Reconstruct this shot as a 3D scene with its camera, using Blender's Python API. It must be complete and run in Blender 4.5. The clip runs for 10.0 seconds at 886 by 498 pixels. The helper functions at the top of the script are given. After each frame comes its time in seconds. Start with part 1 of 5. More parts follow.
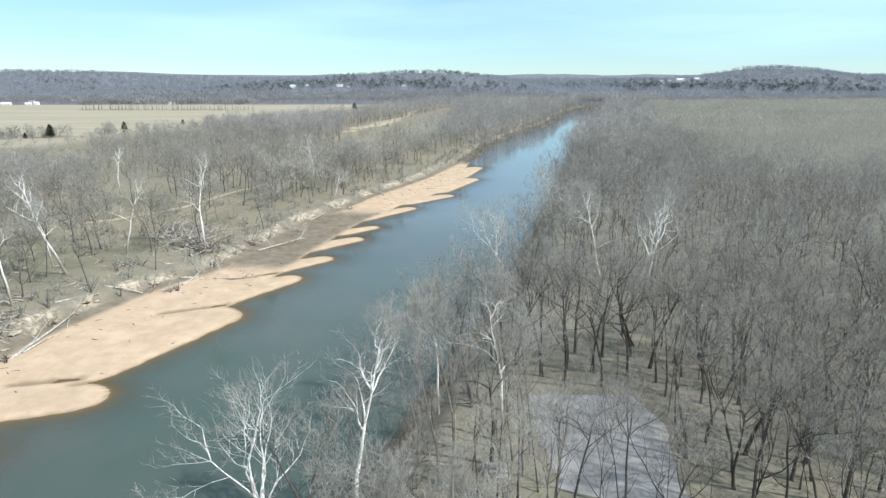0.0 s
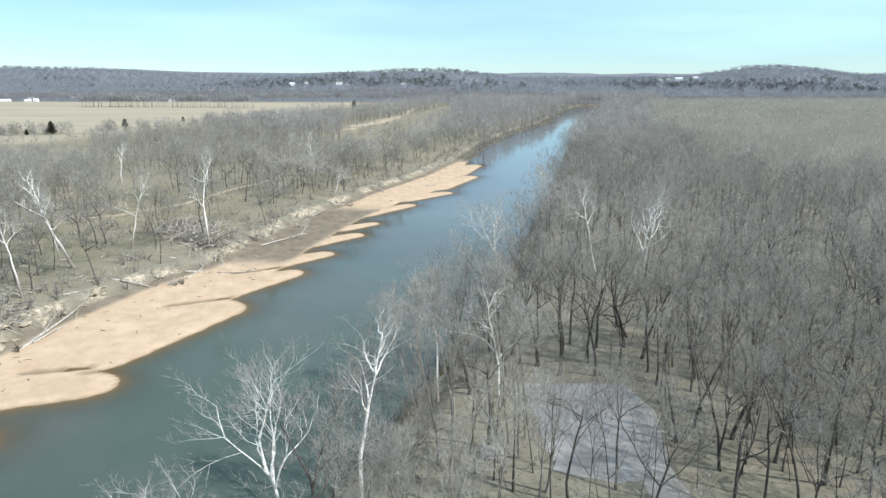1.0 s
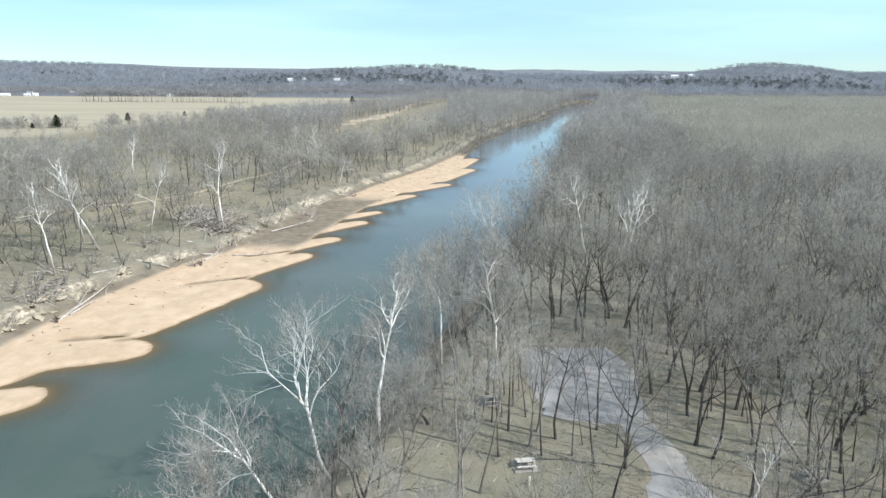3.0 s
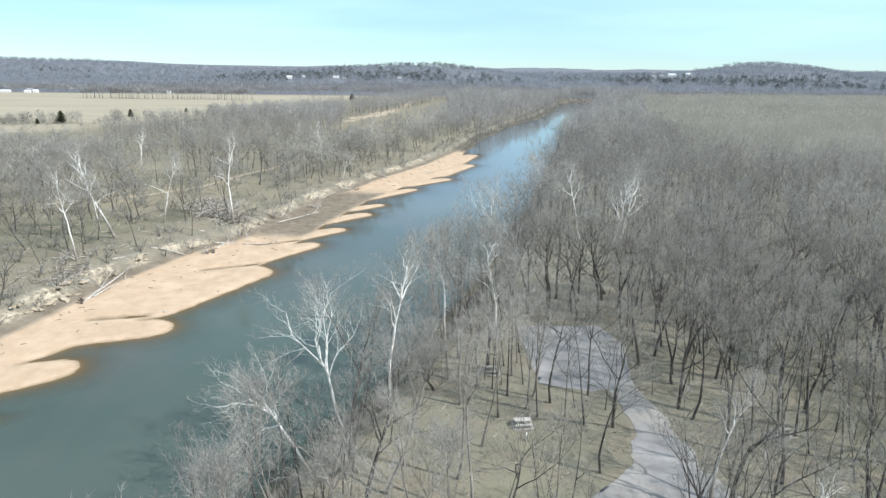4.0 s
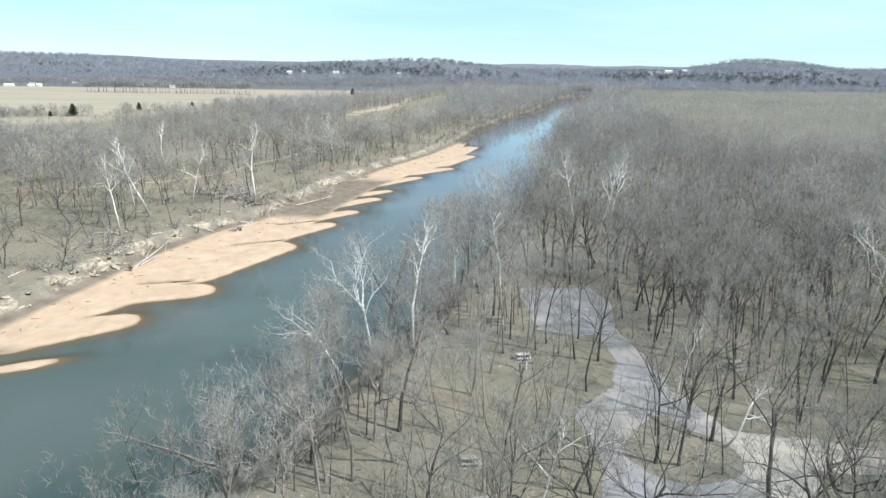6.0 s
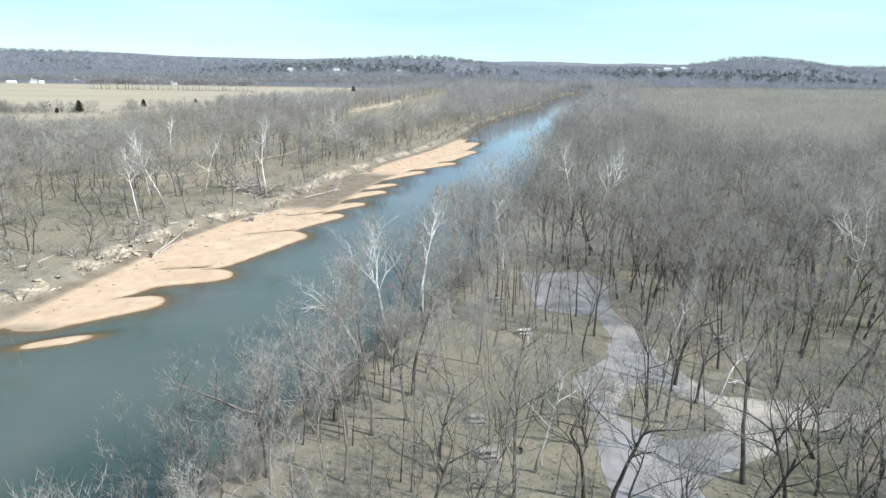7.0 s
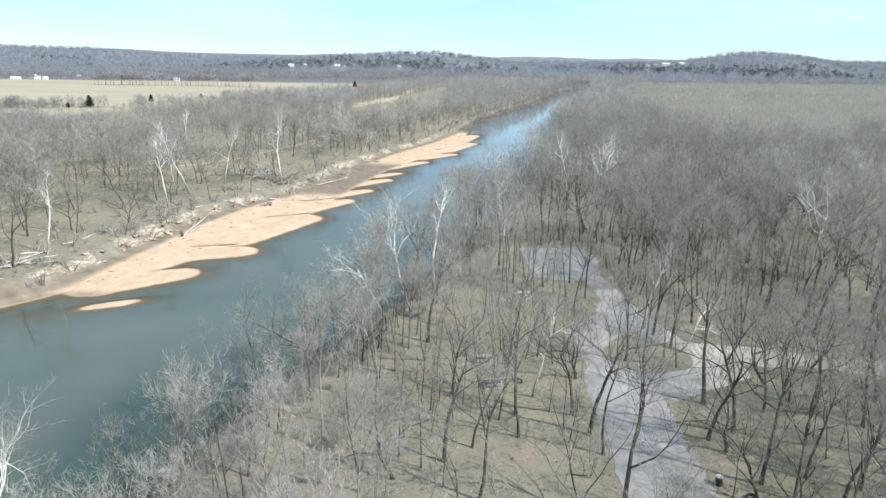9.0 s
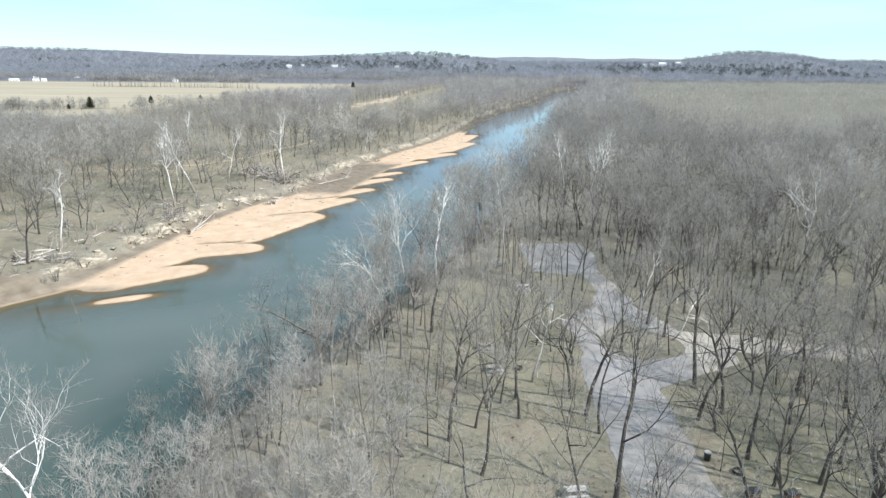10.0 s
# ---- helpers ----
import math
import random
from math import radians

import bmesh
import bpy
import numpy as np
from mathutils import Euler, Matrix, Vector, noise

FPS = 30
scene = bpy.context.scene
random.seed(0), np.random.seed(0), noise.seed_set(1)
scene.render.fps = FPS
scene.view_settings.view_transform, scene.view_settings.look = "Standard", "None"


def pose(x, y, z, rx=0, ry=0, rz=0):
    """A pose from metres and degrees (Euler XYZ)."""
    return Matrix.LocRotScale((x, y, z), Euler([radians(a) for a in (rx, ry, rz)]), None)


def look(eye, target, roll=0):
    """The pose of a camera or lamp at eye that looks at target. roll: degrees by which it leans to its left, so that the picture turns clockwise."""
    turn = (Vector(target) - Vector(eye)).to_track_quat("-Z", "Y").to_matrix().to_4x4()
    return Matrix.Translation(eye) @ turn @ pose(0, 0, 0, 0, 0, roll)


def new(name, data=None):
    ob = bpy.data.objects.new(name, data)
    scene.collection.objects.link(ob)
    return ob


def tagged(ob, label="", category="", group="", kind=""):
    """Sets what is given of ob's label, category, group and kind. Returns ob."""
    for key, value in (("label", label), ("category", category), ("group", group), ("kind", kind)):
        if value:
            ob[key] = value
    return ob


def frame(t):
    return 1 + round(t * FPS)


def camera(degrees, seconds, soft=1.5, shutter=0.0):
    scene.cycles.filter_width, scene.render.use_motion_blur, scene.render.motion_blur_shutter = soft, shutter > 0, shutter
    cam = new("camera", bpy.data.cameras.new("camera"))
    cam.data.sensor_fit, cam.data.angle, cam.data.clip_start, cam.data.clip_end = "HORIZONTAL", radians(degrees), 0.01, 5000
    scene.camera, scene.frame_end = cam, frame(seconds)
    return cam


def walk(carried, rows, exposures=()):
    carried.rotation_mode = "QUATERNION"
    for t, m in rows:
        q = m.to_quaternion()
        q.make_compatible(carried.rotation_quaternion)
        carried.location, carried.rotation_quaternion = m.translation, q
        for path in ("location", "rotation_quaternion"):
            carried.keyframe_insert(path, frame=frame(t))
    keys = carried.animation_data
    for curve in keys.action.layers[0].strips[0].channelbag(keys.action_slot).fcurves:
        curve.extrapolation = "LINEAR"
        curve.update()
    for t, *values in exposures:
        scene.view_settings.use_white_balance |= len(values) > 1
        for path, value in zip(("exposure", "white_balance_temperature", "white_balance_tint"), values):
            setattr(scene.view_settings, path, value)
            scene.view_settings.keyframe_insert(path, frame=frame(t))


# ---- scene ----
cam = camera(68.0, 10.0, 1.4)
PATH = [
    (0, (0.082, 5.506, 41.808), (0.083, 7.443, 41.311), -0.10),
    (0.5, (0.032, 4.287, 41.863), (0.035, 6.224, 41.363), 0.00),
    (1, (-0.045, 2.434, 41.896), (-0.04, 4.37, 41.394), 0.10),
    (1.5, (-0.23, 0.311, 41.908), (-0.222, 2.247, 41.405), 0.20),
    (2, (-0.424, -2.284, 41.88), (-0.413, -0.349, 41.375), 0.30),
    (2.5, (-0.717, -4.85, 41.841), (-0.703, -2.915, 41.332), 0.30),
    (4, (-2.041, -15.317, 41.468), (-2.018, -13.385, 40.951), 0.56),
    (4.5, (-2.594, -19.12, 41.342), (-2.568, -17.188, 40.822), 0.66),
    (5, (-3.266, -23.297, 41.242), (-3.238, -21.367, 40.719), 0.76),
    (5.5, (-3.883, -27.25, 41.157), (-3.853, -25.32, 40.631), 0.76),
    (7, (-5.82, -38.411, 40.832), (-5.787, -36.484, 40.297), 0.82),
    (7.5, (-6.293, -41.952, 40.82), (-6.261, -40.026, 40.28), 0.72),
    (8, (-6.735, -45.582, 40.668), (-6.702, -43.657, 40.125), 0.72),
    (8.5, (-7.024, -48.867, 40.547), (-6.991, -46.943, 40.0), 0.72),
    (9, (-7.588, -52.088, 40.548), (-7.553, -50.164, 40.001), 0.72),
    (9.5, (-8.097, -54.659, 40.654), (-8.06, -52.735, 40.107), 0.62),
    (10, (-8.313, -56.14, 40.711), (-8.272, -54.216, 40.165), 0.52),
]
walk(cam, [(t, look(e, g, r)) for t, e, g, r in PATH],
     [(0, 0.44, 5960, 11.0), (5, 0.52, 5970, 12.3), (10, 0.63, 6000, 13.7)])

# ---- world and light ----
SUN_ELEV, SUN_TURN = 42.0, 115.0   # degrees above the horizon; clockwise from +y
sun_dir = Vector((math.sin(radians(SUN_TURN)) * math.cos(radians(SUN_ELEV)),
                  math.cos(radians(SUN_TURN)) * math.cos(radians(SUN_ELEV)),
                  math.sin(radians(SUN_ELEV))))

world = bpy.data.worlds.new("sky")
scene.world = world
world.use_nodes = True
wt = world.node_tree
wbg = wt.nodes["Background"]
wbg.inputs["Strength"].default_value = 0.09
sky = wt.nodes.new("ShaderNodeTexSky")
sky.sky_type = "NISHITA"
sky.sun_disc = False
sky.sun_elevation = radians(SUN_ELEV)
sky.sun_rotation = radians(SUN_TURN)
sky.altitude = 200.0
sky.air_density = 1.0
sky.dust_density = 0.0
sky.ozone_density = 3.0
# thin high cloud, a soft veil over the blue
wco = wt.nodes.new("ShaderNodeTexCoord")
wmap = wt.nodes.new("ShaderNodeMapping")
wmap.inputs["Scale"].default_value = (1.2, 1.2, 9.0)
wno = wt.nodes.new("ShaderNodeTexNoise")
wno.inputs["Scale"].default_value = 1.6
wno.inputs["Detail"].default_value = 5.0
wra = wt.nodes.new("ShaderNodeMapRange")
wra.inputs["From Min"].default_value = 0.48
wra.inputs["From Max"].default_value = 0.78
wra.inputs["To Min"].default_value = 0.35
wra.inputs["To Max"].default_value = 0.85
wmx = wt.nodes.new("ShaderNodeMix")
wmx.data_type = "RGBA"
wmx.inputs[7].default_value = (7.8, 9.2, 9.5, 1)
wt.links.new(wco.outputs["Generated"], wmap.inputs["Vector"])
wt.links.new(wmap.outputs["Vector"], wno.inputs["Vector"])
wt.links.new(wno.outputs["Fac"], wra.inputs["Value"])
# denser towards the south-east, clear low down
wsep = wt.nodes.new("ShaderNodeSeparateXYZ")
wt.links.new(wco.outputs["Generated"], wsep.inputs[0])
wrx, wrz, wml, wad = (wt.nodes.new(k) for k in ("ShaderNodeMapRange", "ShaderNodeMapRange", "ShaderNodeMath", "ShaderNodeMath"))
for n, lo, hi, top in ((wrx, 0.0, 0.5, 0.55), (wrz, 0.03, 0.12, 1.0)):
    n.inputs["From Min"].default_value, n.inputs["From Max"].default_value, n.inputs["To Max"].default_value = lo, hi, top
wt.links.new(wsep.outputs[0], wrx.inputs["Value"])
wt.links.new(wsep.outputs[2], wrz.inputs["Value"])
wml.operation, wad.operation, wad.use_clamp = "MULTIPLY", "ADD", True
wt.links.new(wrx.outputs["Result"], wml.inputs[0])
wt.links.new(wrz.outputs["Result"], wml.inputs[1])
wt.links.new(wra.outputs["Result"], wad.inputs[0])
wt.links.new(wml.outputs[0], wad.inputs[1])
wt.links.new(wad.outputs[0], wmx.inputs[0])
wt.links.new(sky.outputs["Color"], wmx.inputs[6])
# a cyan winter sky
wti = wt.nodes.new("ShaderNodeMix")
wti.data_type, wti.blend_type = "RGBA", "MULTIPLY"
wti.inputs[0].default_value = 1.0
wti.inputs[7].default_value = (0.8, 0.97, 1.0, 1)
wt.links.new(wmx.outputs[2], wti.inputs[6])
# a greyer veil higher up
whi, wgr = wt.nodes.new("ShaderNodeMapRange"), wt.nodes.new("ShaderNodeMix")
whi.inputs["From Min"].default_value, whi.inputs["From Max"].default_value, whi.inputs["To Max"].default_value = 0.11, 0.3, 0.45
wt.links.new(wsep.outputs[2], whi.inputs["Value"])
wgr.data_type = "RGBA"
wgr.inputs[7].default_value = (6.1, 6.9, 7.7, 1)
wt.links.new(whi.outputs["Result"], wgr.inputs[0])
wt.links.new(wti.outputs[2], wgr.inputs[6])
wt.links.new(wgr.outputs[2], wbg.inputs["Color"])

sun_data = bpy.data.lights.new("sun", "SUN")
sun_data.energy = 4.2
sun_data.angle = radians(0.6)
sun_data.color = (1.0, 0.95, 0.87)
sun = new("sun", sun_data)
sun.matrix_world = look(sun_dir * 300, (0, 0, 0))

# ---- materials ----


class Mat:
    """A node material with a principled shader and short ways to add nodes."""

    def __init__(self, name, rough=0.9, spec=0.2):
        self.m = bpy.data.materials.new(name)
        self.m.use_nodes = True
        self.t = self.m.node_tree
        self.b = self.t.nodes["Principled BSDF"]
        self.b.inputs["Roughness"].default_value = rough
        self.b.inputs["Specular IOR Level"].default_value = spec

    def node(self, kind, **kw):
        n = self.t.nodes.new(kind)
        for k, v in kw.items():
            n.inputs[k].default_value = v
        return n

    def link(self, a, b):
        self.t.links.new(a, b)

    def coords(self, kind="Object", scale=(1, 1, 1)):
        c = self.t.nodes.new("ShaderNodeTexCoord")
        mp = self.t.nodes.new("ShaderNodeMapping")
        mp.inputs["Scale"].default_value = scale
        self.link(c.outputs[kind], mp.inputs["Vector"])
        return mp.outputs["Vector"]

    def world_pos(self, scale=(1, 1, 1)):
        g = self.t.nodes.new("ShaderNodeNewGeometry")
        mp = self.t.nodes.new("ShaderNodeMapping")
        mp.inputs["Scale"].default_value = scale
        self.link(g.outputs["Position"], mp.inputs["Vector"])
        return mp.outputs["Vector"]

    def noise(self, vec, scale, detail=4.0, rough=0.6):
        n = self.node("ShaderNodeTexNoise", Scale=scale, Detail=detail, Roughness=rough)
        self.link(vec, n.inputs["Vector"])
        return n.outputs["Fac"]

    def ranged(self, v, a, b, c=0.0, d=1.0):
        n = self.node("ShaderNodeMapRange")
        for i, x in enumerate((a, b, c, d)):
            n.inputs[i + 1].default_value = x
        self.link(v, n.inputs[0])
        return n.outputs[0]

    def mix(self, fac, a, b):
        n = self.t.nodes.new("ShaderNodeMix")
        n.data_type = "RGBA"
        for sock, v in ((n.inputs[0], fac), (n.inputs[6], a), (n.inputs[7], b)):
            if isinstance(v, (int, float)):
                sock.default_value = v
            elif isinstance(v, tuple):
                sock.default_value = (*v, 1)
            else:
                self.link(v, sock)
        return n.outputs[2]

    def math(self, op, a, b=0.0):
        n = self.t.nodes.new("ShaderNodeMath")
        n.operation = op
        for sock, v in ((n.inputs[0], a), (n.inputs[1], b)):
            if isinstance(v, (int, float)):
                sock.default_value = v
            else:
                self.link(v, sock)
        return n.outputs[0]

    def attr(self, name):
        n = self.t.nodes.new("ShaderNodeAttribute")
        n.attribute_name = name
        return n.outputs["Fac"]

    def random(self):
        return self.t.nodes.new("ShaderNodeObjectInfo").outputs["Random"]

    def color(self, c):
        if isinstance(c, tuple):
            self.b.inputs["Base Color"].default_value = (*c, 1)
        else:
            self.link(c, self.b.inputs["Base Color"])
        return self

    def thin(self, c, sheer):
        """Lets a share of the light through, as a crown of fine twigs does. Returns the material."""
        if sheer:
            tl, ms = self.t.nodes.new("ShaderNodeBsdfTranslucent"), self.t.nodes.new("ShaderNodeMixShader")
            self.link(c, tl.inputs["Color"])
            ms.inputs[0].default_value = sheer
            self.link(self.b.outputs[0], ms.inputs[1])
            self.link(tl.outputs[0], ms.inputs[2])
            self.link(ms.outputs[0], self.t.nodes["Material Output"].inputs["Surface"])
        return self.m

    def bump(self, height, strength=0.5, distance=0.05):
        n = self.node("ShaderNodeBump", Strength=strength, Distance=distance)
        self.link(height, n.inputs["Height"])
        self.link(n.outputs["Normal"], self.b.inputs["Normal"])
        return self


def mat_bark(name, dark, light, per_tree=True, sheer=0.0):
    k = Mat(name, 0.95, 0.1)
    v = k.coords("Object", (1, 1, 0.35))
    n = k.noise(v, 3.0, 3.0)
    c = k.mix(k.ranged(n, 0.3, 0.7), dark, light)
    tint = k.random() if per_tree else k.attr("tint")
    c = k.mix(k.ranged(tint, 0, 1, 0.0, 0.5), c, tuple(0.6 * x for x in dark))
    k.color(c)
    return k.thin(c, sheer)


def mat_sycamore(name):
    k = Mat(name, 0.8, 0.2)
    v = k.coords("Object")
    n = k.noise(v, 2.2, 4.0, 0.7)
    c = k.mix(k.ranged(n, 0.5, 0.66), (0.84, 0.82, 0.77), (0.46, 0.42, 0.35))
    c = k.mix(k.ranged(n, 0.6, 0.72), c, (0.2, 0.17, 0.13))
    # scaly brown bark on the lower bole, pale above
    sep = k.node("ShaderNodeSeparateXYZ")
    k.link(v, sep.inputs[0])
    h = k.math("ADD", sep.outputs[2], k.math("MULTIPLY", n, 6.0))
    k.color(k.mix(k.ranged(h, 4.5, 8.5), (0.24, 0.21, 0.175), c))
    return k.m


M_BARK = mat_bark("bark_brown_grey", (0.058, 0.053, 0.047), (0.165, 0.151, 0.132))
M_BARK_PALE = mat_bark("bark_pale_grey", (0.2, 0.18, 0.155), (0.4, 0.365, 0.32))
M_BARK_MID = mat_bark("bark_mid_grey", (0.12, 0.11, 0.096), (0.27, 0.25, 0.215))
M_TWIG = mat_bark("twigs_grey", (0.28, 0.262, 0.23), (0.48, 0.45, 0.398), True, 0.4)
M_TWIG_SYC = mat_bark("twigs_pale", (0.37, 0.348, 0.31), (0.57, 0.538, 0.48), True, 0.4)
M_SYC = mat_sycamore("sycamore_bark")


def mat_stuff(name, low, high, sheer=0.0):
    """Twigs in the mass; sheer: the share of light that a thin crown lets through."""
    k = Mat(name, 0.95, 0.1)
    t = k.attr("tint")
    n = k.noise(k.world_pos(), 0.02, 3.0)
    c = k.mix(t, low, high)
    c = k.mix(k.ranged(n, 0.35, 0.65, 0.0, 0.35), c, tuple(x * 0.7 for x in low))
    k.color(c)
    return k.thin(c, sheer)


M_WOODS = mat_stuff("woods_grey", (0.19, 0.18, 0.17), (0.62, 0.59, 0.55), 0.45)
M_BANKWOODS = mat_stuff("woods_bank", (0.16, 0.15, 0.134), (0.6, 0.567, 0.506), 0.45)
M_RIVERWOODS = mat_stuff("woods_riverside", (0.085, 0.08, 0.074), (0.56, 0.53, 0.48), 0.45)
M_YOUNG = mat_stuff("woods_tan", (0.23, 0.217, 0.185), (0.5, 0.472, 0.405), 0.45)
# far slopes: distance haze mixed into the base colour as pale blue-grey
M_FAR_HAZED = mat_stuff("woods_far_hazed", (0.2, 0.209, 0.225), (0.36, 0.372, 0.395), 0.45)
M_FLAT = mat_stuff("woods_flat", (0.2, 0.193, 0.19), (0.44, 0.425, 0.412), 0.45)
M_LITTER = mat_stuff("dry_litter", (0.1, 0.084, 0.064), (0.36, 0.31, 0.22))
# evergreen colour lifted to include the haze over the hillsides
M_PINE_HAZED = mat_stuff("evergreen", (0.065, 0.073, 0.066), (0.12, 0.133, 0.112))


def mat_ground():
    k = Mat("ground_mixed", 0.95, 0.1)
    p = k.world_pos()
    big, mid, fine = k.noise(p, 0.035, 4.0), k.noise(p, 0.35, 5.0), k.noise(p, 3.0, 5.0)
    litter = k.mix(k.ranged(mid, 0.3, 0.7), (0.15, 0.14, 0.108), (0.275, 0.256, 0.196))
    litter = k.mix(k.ranged(fine, 0.45, 0.75, 0, 0.6), litter, (0.12, 0.1, 0.08))
    grass = k.mix(k.ranged(mid, 0.35, 0.65), (0.34, 0.29, 0.195), (0.22, 0.195, 0.128))
    grass = k.mix(k.ranged(fine, 0.4, 0.7, 0, 0.5), grass, (0.16, 0.138, 0.1))
    olive = k.mix(k.ranged(mid, 0.35, 0.65), (0.27, 0.248, 0.17), (0.18, 0.173, 0.112))
    grass = k.mix(k.ranged(k.math("ADD", k.attr("olive"), k.ranged(big, 0.3, 0.7, -0.3, 0.3)), 0.3, 0.7), grass, olive)
    c = k.mix(k.math("MULTIPLY", k.attr("grass"), k.ranged(big, 0.35, 0.6, 0.35, 1.0)), litter, grass)
    field = k.mix(k.ranged(k.noise(k.world_pos((0.2, 1.6, 1)), 0.03, 5.0), 0.3, 0.7), (0.31, 0.268, 0.195), (0.395, 0.348, 0.255))
    # dark olive floor; under the right-hand woods it also stands in for shade
    olive_shade = k.mix(k.ranged(mid, 0.3, 0.7), (0.075, 0.08, 0.05), (0.14, 0.14, 0.088))
    c = k.mix(k.math("MULTIPLY", k.attr("olive_shade"), k.ranged(k.noise(p, 0.12, 4.0), 0.35, 0.6)), c, olive_shade)
    leaf = k.mix(k.ranged(fine, 0.35, 0.7), (0.19, 0.16, 0.118), (0.29, 0.248, 0.185))
    c = k.mix(k.ranged(k.noise(p, 0.16, 5.0, 0.65), 0.5, 0.62, 0, 0.65), c, leaf)
    tuft = k.noise(p, 1.1, 4.0, 0.75)
    c = k.mix(k.ranged(tuft, 0.53, 0.7, 0, 0.5), c, (0.11, 0.095, 0.074))
    c = k.mix(k.attr("field"), c, field)
    # ground below the hill woods carries the same bluish haze in its colour
    c = k.mix(k.attr("wood_haze"), c, k.mix(k.ranged(mid, 0.3, 0.7), (0.15, 0.156, 0.17), (0.21, 0.217, 0.233)))
    mud = k.mix(k.ranged(mid, 0.3, 0.7), (0.15, 0.122, 0.088), (0.25, 0.207, 0.155))
    c = k.mix(k.attr("mud"), c, mud)
    c = k.mix(k.attr("weed"), c, k.mix(k.ranged(mid, 0.35, 0.65), (0.07, 0.065, 0.048), (0.17, 0.15, 0.115)))
    cut = k.mix(k.ranged(k.noise(k.world_pos((1, 1, 3)), 0.8, 5.0), 0.42, 0.58), (0.5, 0.43, 0.325), (0.22, 0.187, 0.137))
    c = k.mix(k.attr("cut"), c, cut)
    sand = k.mix(k.ranged(mid, 0.3, 0.7), (0.44, 0.322, 0.216), (0.535, 0.401, 0.278))
    sand = k.mix(k.ranged(k.noise(p, 14.0, 4.0), 0.5, 0.75, 0, 0.35), sand, (0.4, 0.3, 0.19))
    sand = k.mix(k.ranged(k.noise(k.world_pos((1, 0.6, 1)), 1.3, 6.0, 0.7), 0.5, 0.72, 0, 0.5), sand, (0.41, 0.295, 0.195))
    sand = k.mix(k.ranged(k.noise(p, 0.16, 4.0), 0.5, 0.7, 0, 0.45), sand, (0.62, 0.475, 0.34))
    sand = k.mix(k.ranged(k.attr("wet"), 0, 1, 0, 0.75), sand, (0.2, 0.15, 0.095))
    c = k.mix(k.math("MULTIPLY", k.attr("sand"), k.ranged(k.attr("weed"), 0, 1, 1, 0)), c, sand)
    k.color(c)
    h = k.math("ADD", k.math("MULTIPLY", mid, 0.6), k.math("MULTIPLY", fine, 0.25))
    k.bump(h, 0.6, 0.35)
    return k.m


def mat_water():
    k = Mat("river_water", 0.06, 1.0)
    p = k.world_pos()
    murk = k.mix(k.ranged(k.noise(p, 0.02, 3.0), 0.35, 0.65), (0.054, 0.083, 0.066), (0.08, 0.1, 0.084))
    murk = k.mix(k.ranged(k.noise(k.world_pos((1, 0.5, 1)), 0.045, 4.0), 0.5, 0.68, 0, 0.6), murk, (0.1, 0.1, 0.086))
    k.link(k.ranged(k.noise(k.world_pos((1, 0.35, 1)), 0.06, 3.0), 0.4, 0.65, 0.02, 0.07), k.b.inputs["Roughness"])
    # sky's sheen on the far reach: more gloss here, bluer paint below
    k.link(k.ranged(k.attr("sky_sheen"), 0, 1, 0.5, 1.0), k.b.inputs["Specular IOR Level"])
    murk = k.mix(k.attr("sky_sheen"), murk, (0.105, 0.122, 0.135))
    # pool by the right bank, with the riverside tree's shadow painted into it
    murk = k.mix(k.attr("pool_shade"), murk, (0.022, 0.05, 0.042))
    k.color(murk)
    k.b.inputs["IOR"].default_value = 1.33
    rip = k.math("ADD", k.noise(k.world_pos((1, 0.6, 1)), 0.9, 3.0), k.math("MULTIPLY", k.noise(p, 0.12, 2.0), 2.0))
    k.bump(rip, 0.1, 0.14)
    # clear over the shallows, murky where deep
    tr = k.t.nodes.new("ShaderNodeBsdfTransparent")
    tr.inputs["Color"].default_value = (0.8, 0.74, 0.6, 1)
    ms = k.t.nodes.new("ShaderNodeMixShader")
    k.link(k.attr("clear"), ms.inputs[0])
    k.link(k.b.outputs[0], ms.inputs[1])
    k.link(tr.outputs[0], ms.inputs[2])
    k.link(ms.outputs[0], k.t.nodes["Material Output"].inputs["Surface"])
    return k.m


def mat_gravel():
    k = Mat("gravel_grey", 0.95, 0.15)
    p = k.world_pos()
    c = k.mix(k.ranged(k.noise(p, 0.25, 4.0), 0.3, 0.7), (0.25, 0.24, 0.232), (0.35, 0.337, 0.325))
    c = k.mix(k.ranged(k.noise(p, 6.0, 5.0), 0.5, 0.75, 0, 0.5), c, (0.24, 0.225, 0.2))
    c = k.mix(k.ranged(k.noise(p, 0.09, 3.0), 0.5, 0.7, 0, 0.4), c, (0.34, 0.29, 0.21))
    # creamier stone on the arm that leads away, its sunlight painted in; duller beyond
    sep = k.node("ShaderNodeSeparateXYZ")
    k.link(p, sep.inputs[0])
    c = k.mix(k.ranged(k.math("ADD", sep.outputs[0], k.math("MULTIPLY", k.noise(p, 0.3, 3.0), 5.0)), 26.5, 31.0, 0, 0.75), c, (0.5, 0.45, 0.365))
    c = k.mix(k.ranged(sep.outputs[0], 34.0, 44.0, 0, 0.8), c, (0.25, 0.225, 0.18))
    k.color(c)
    # darker patches, drawn out along y
    c = k.mix(k.ranged(k.noise(k.world_pos((1, 0.35, 1)), 0.8, 5.0), 0.45, 0.7, 0, 0.55), c, (0.2, 0.19, 0.178))
    k.color(c)
    k.bump(k.noise(p, 18.0, 3.0), 0.4, 0.03)
    return k.m


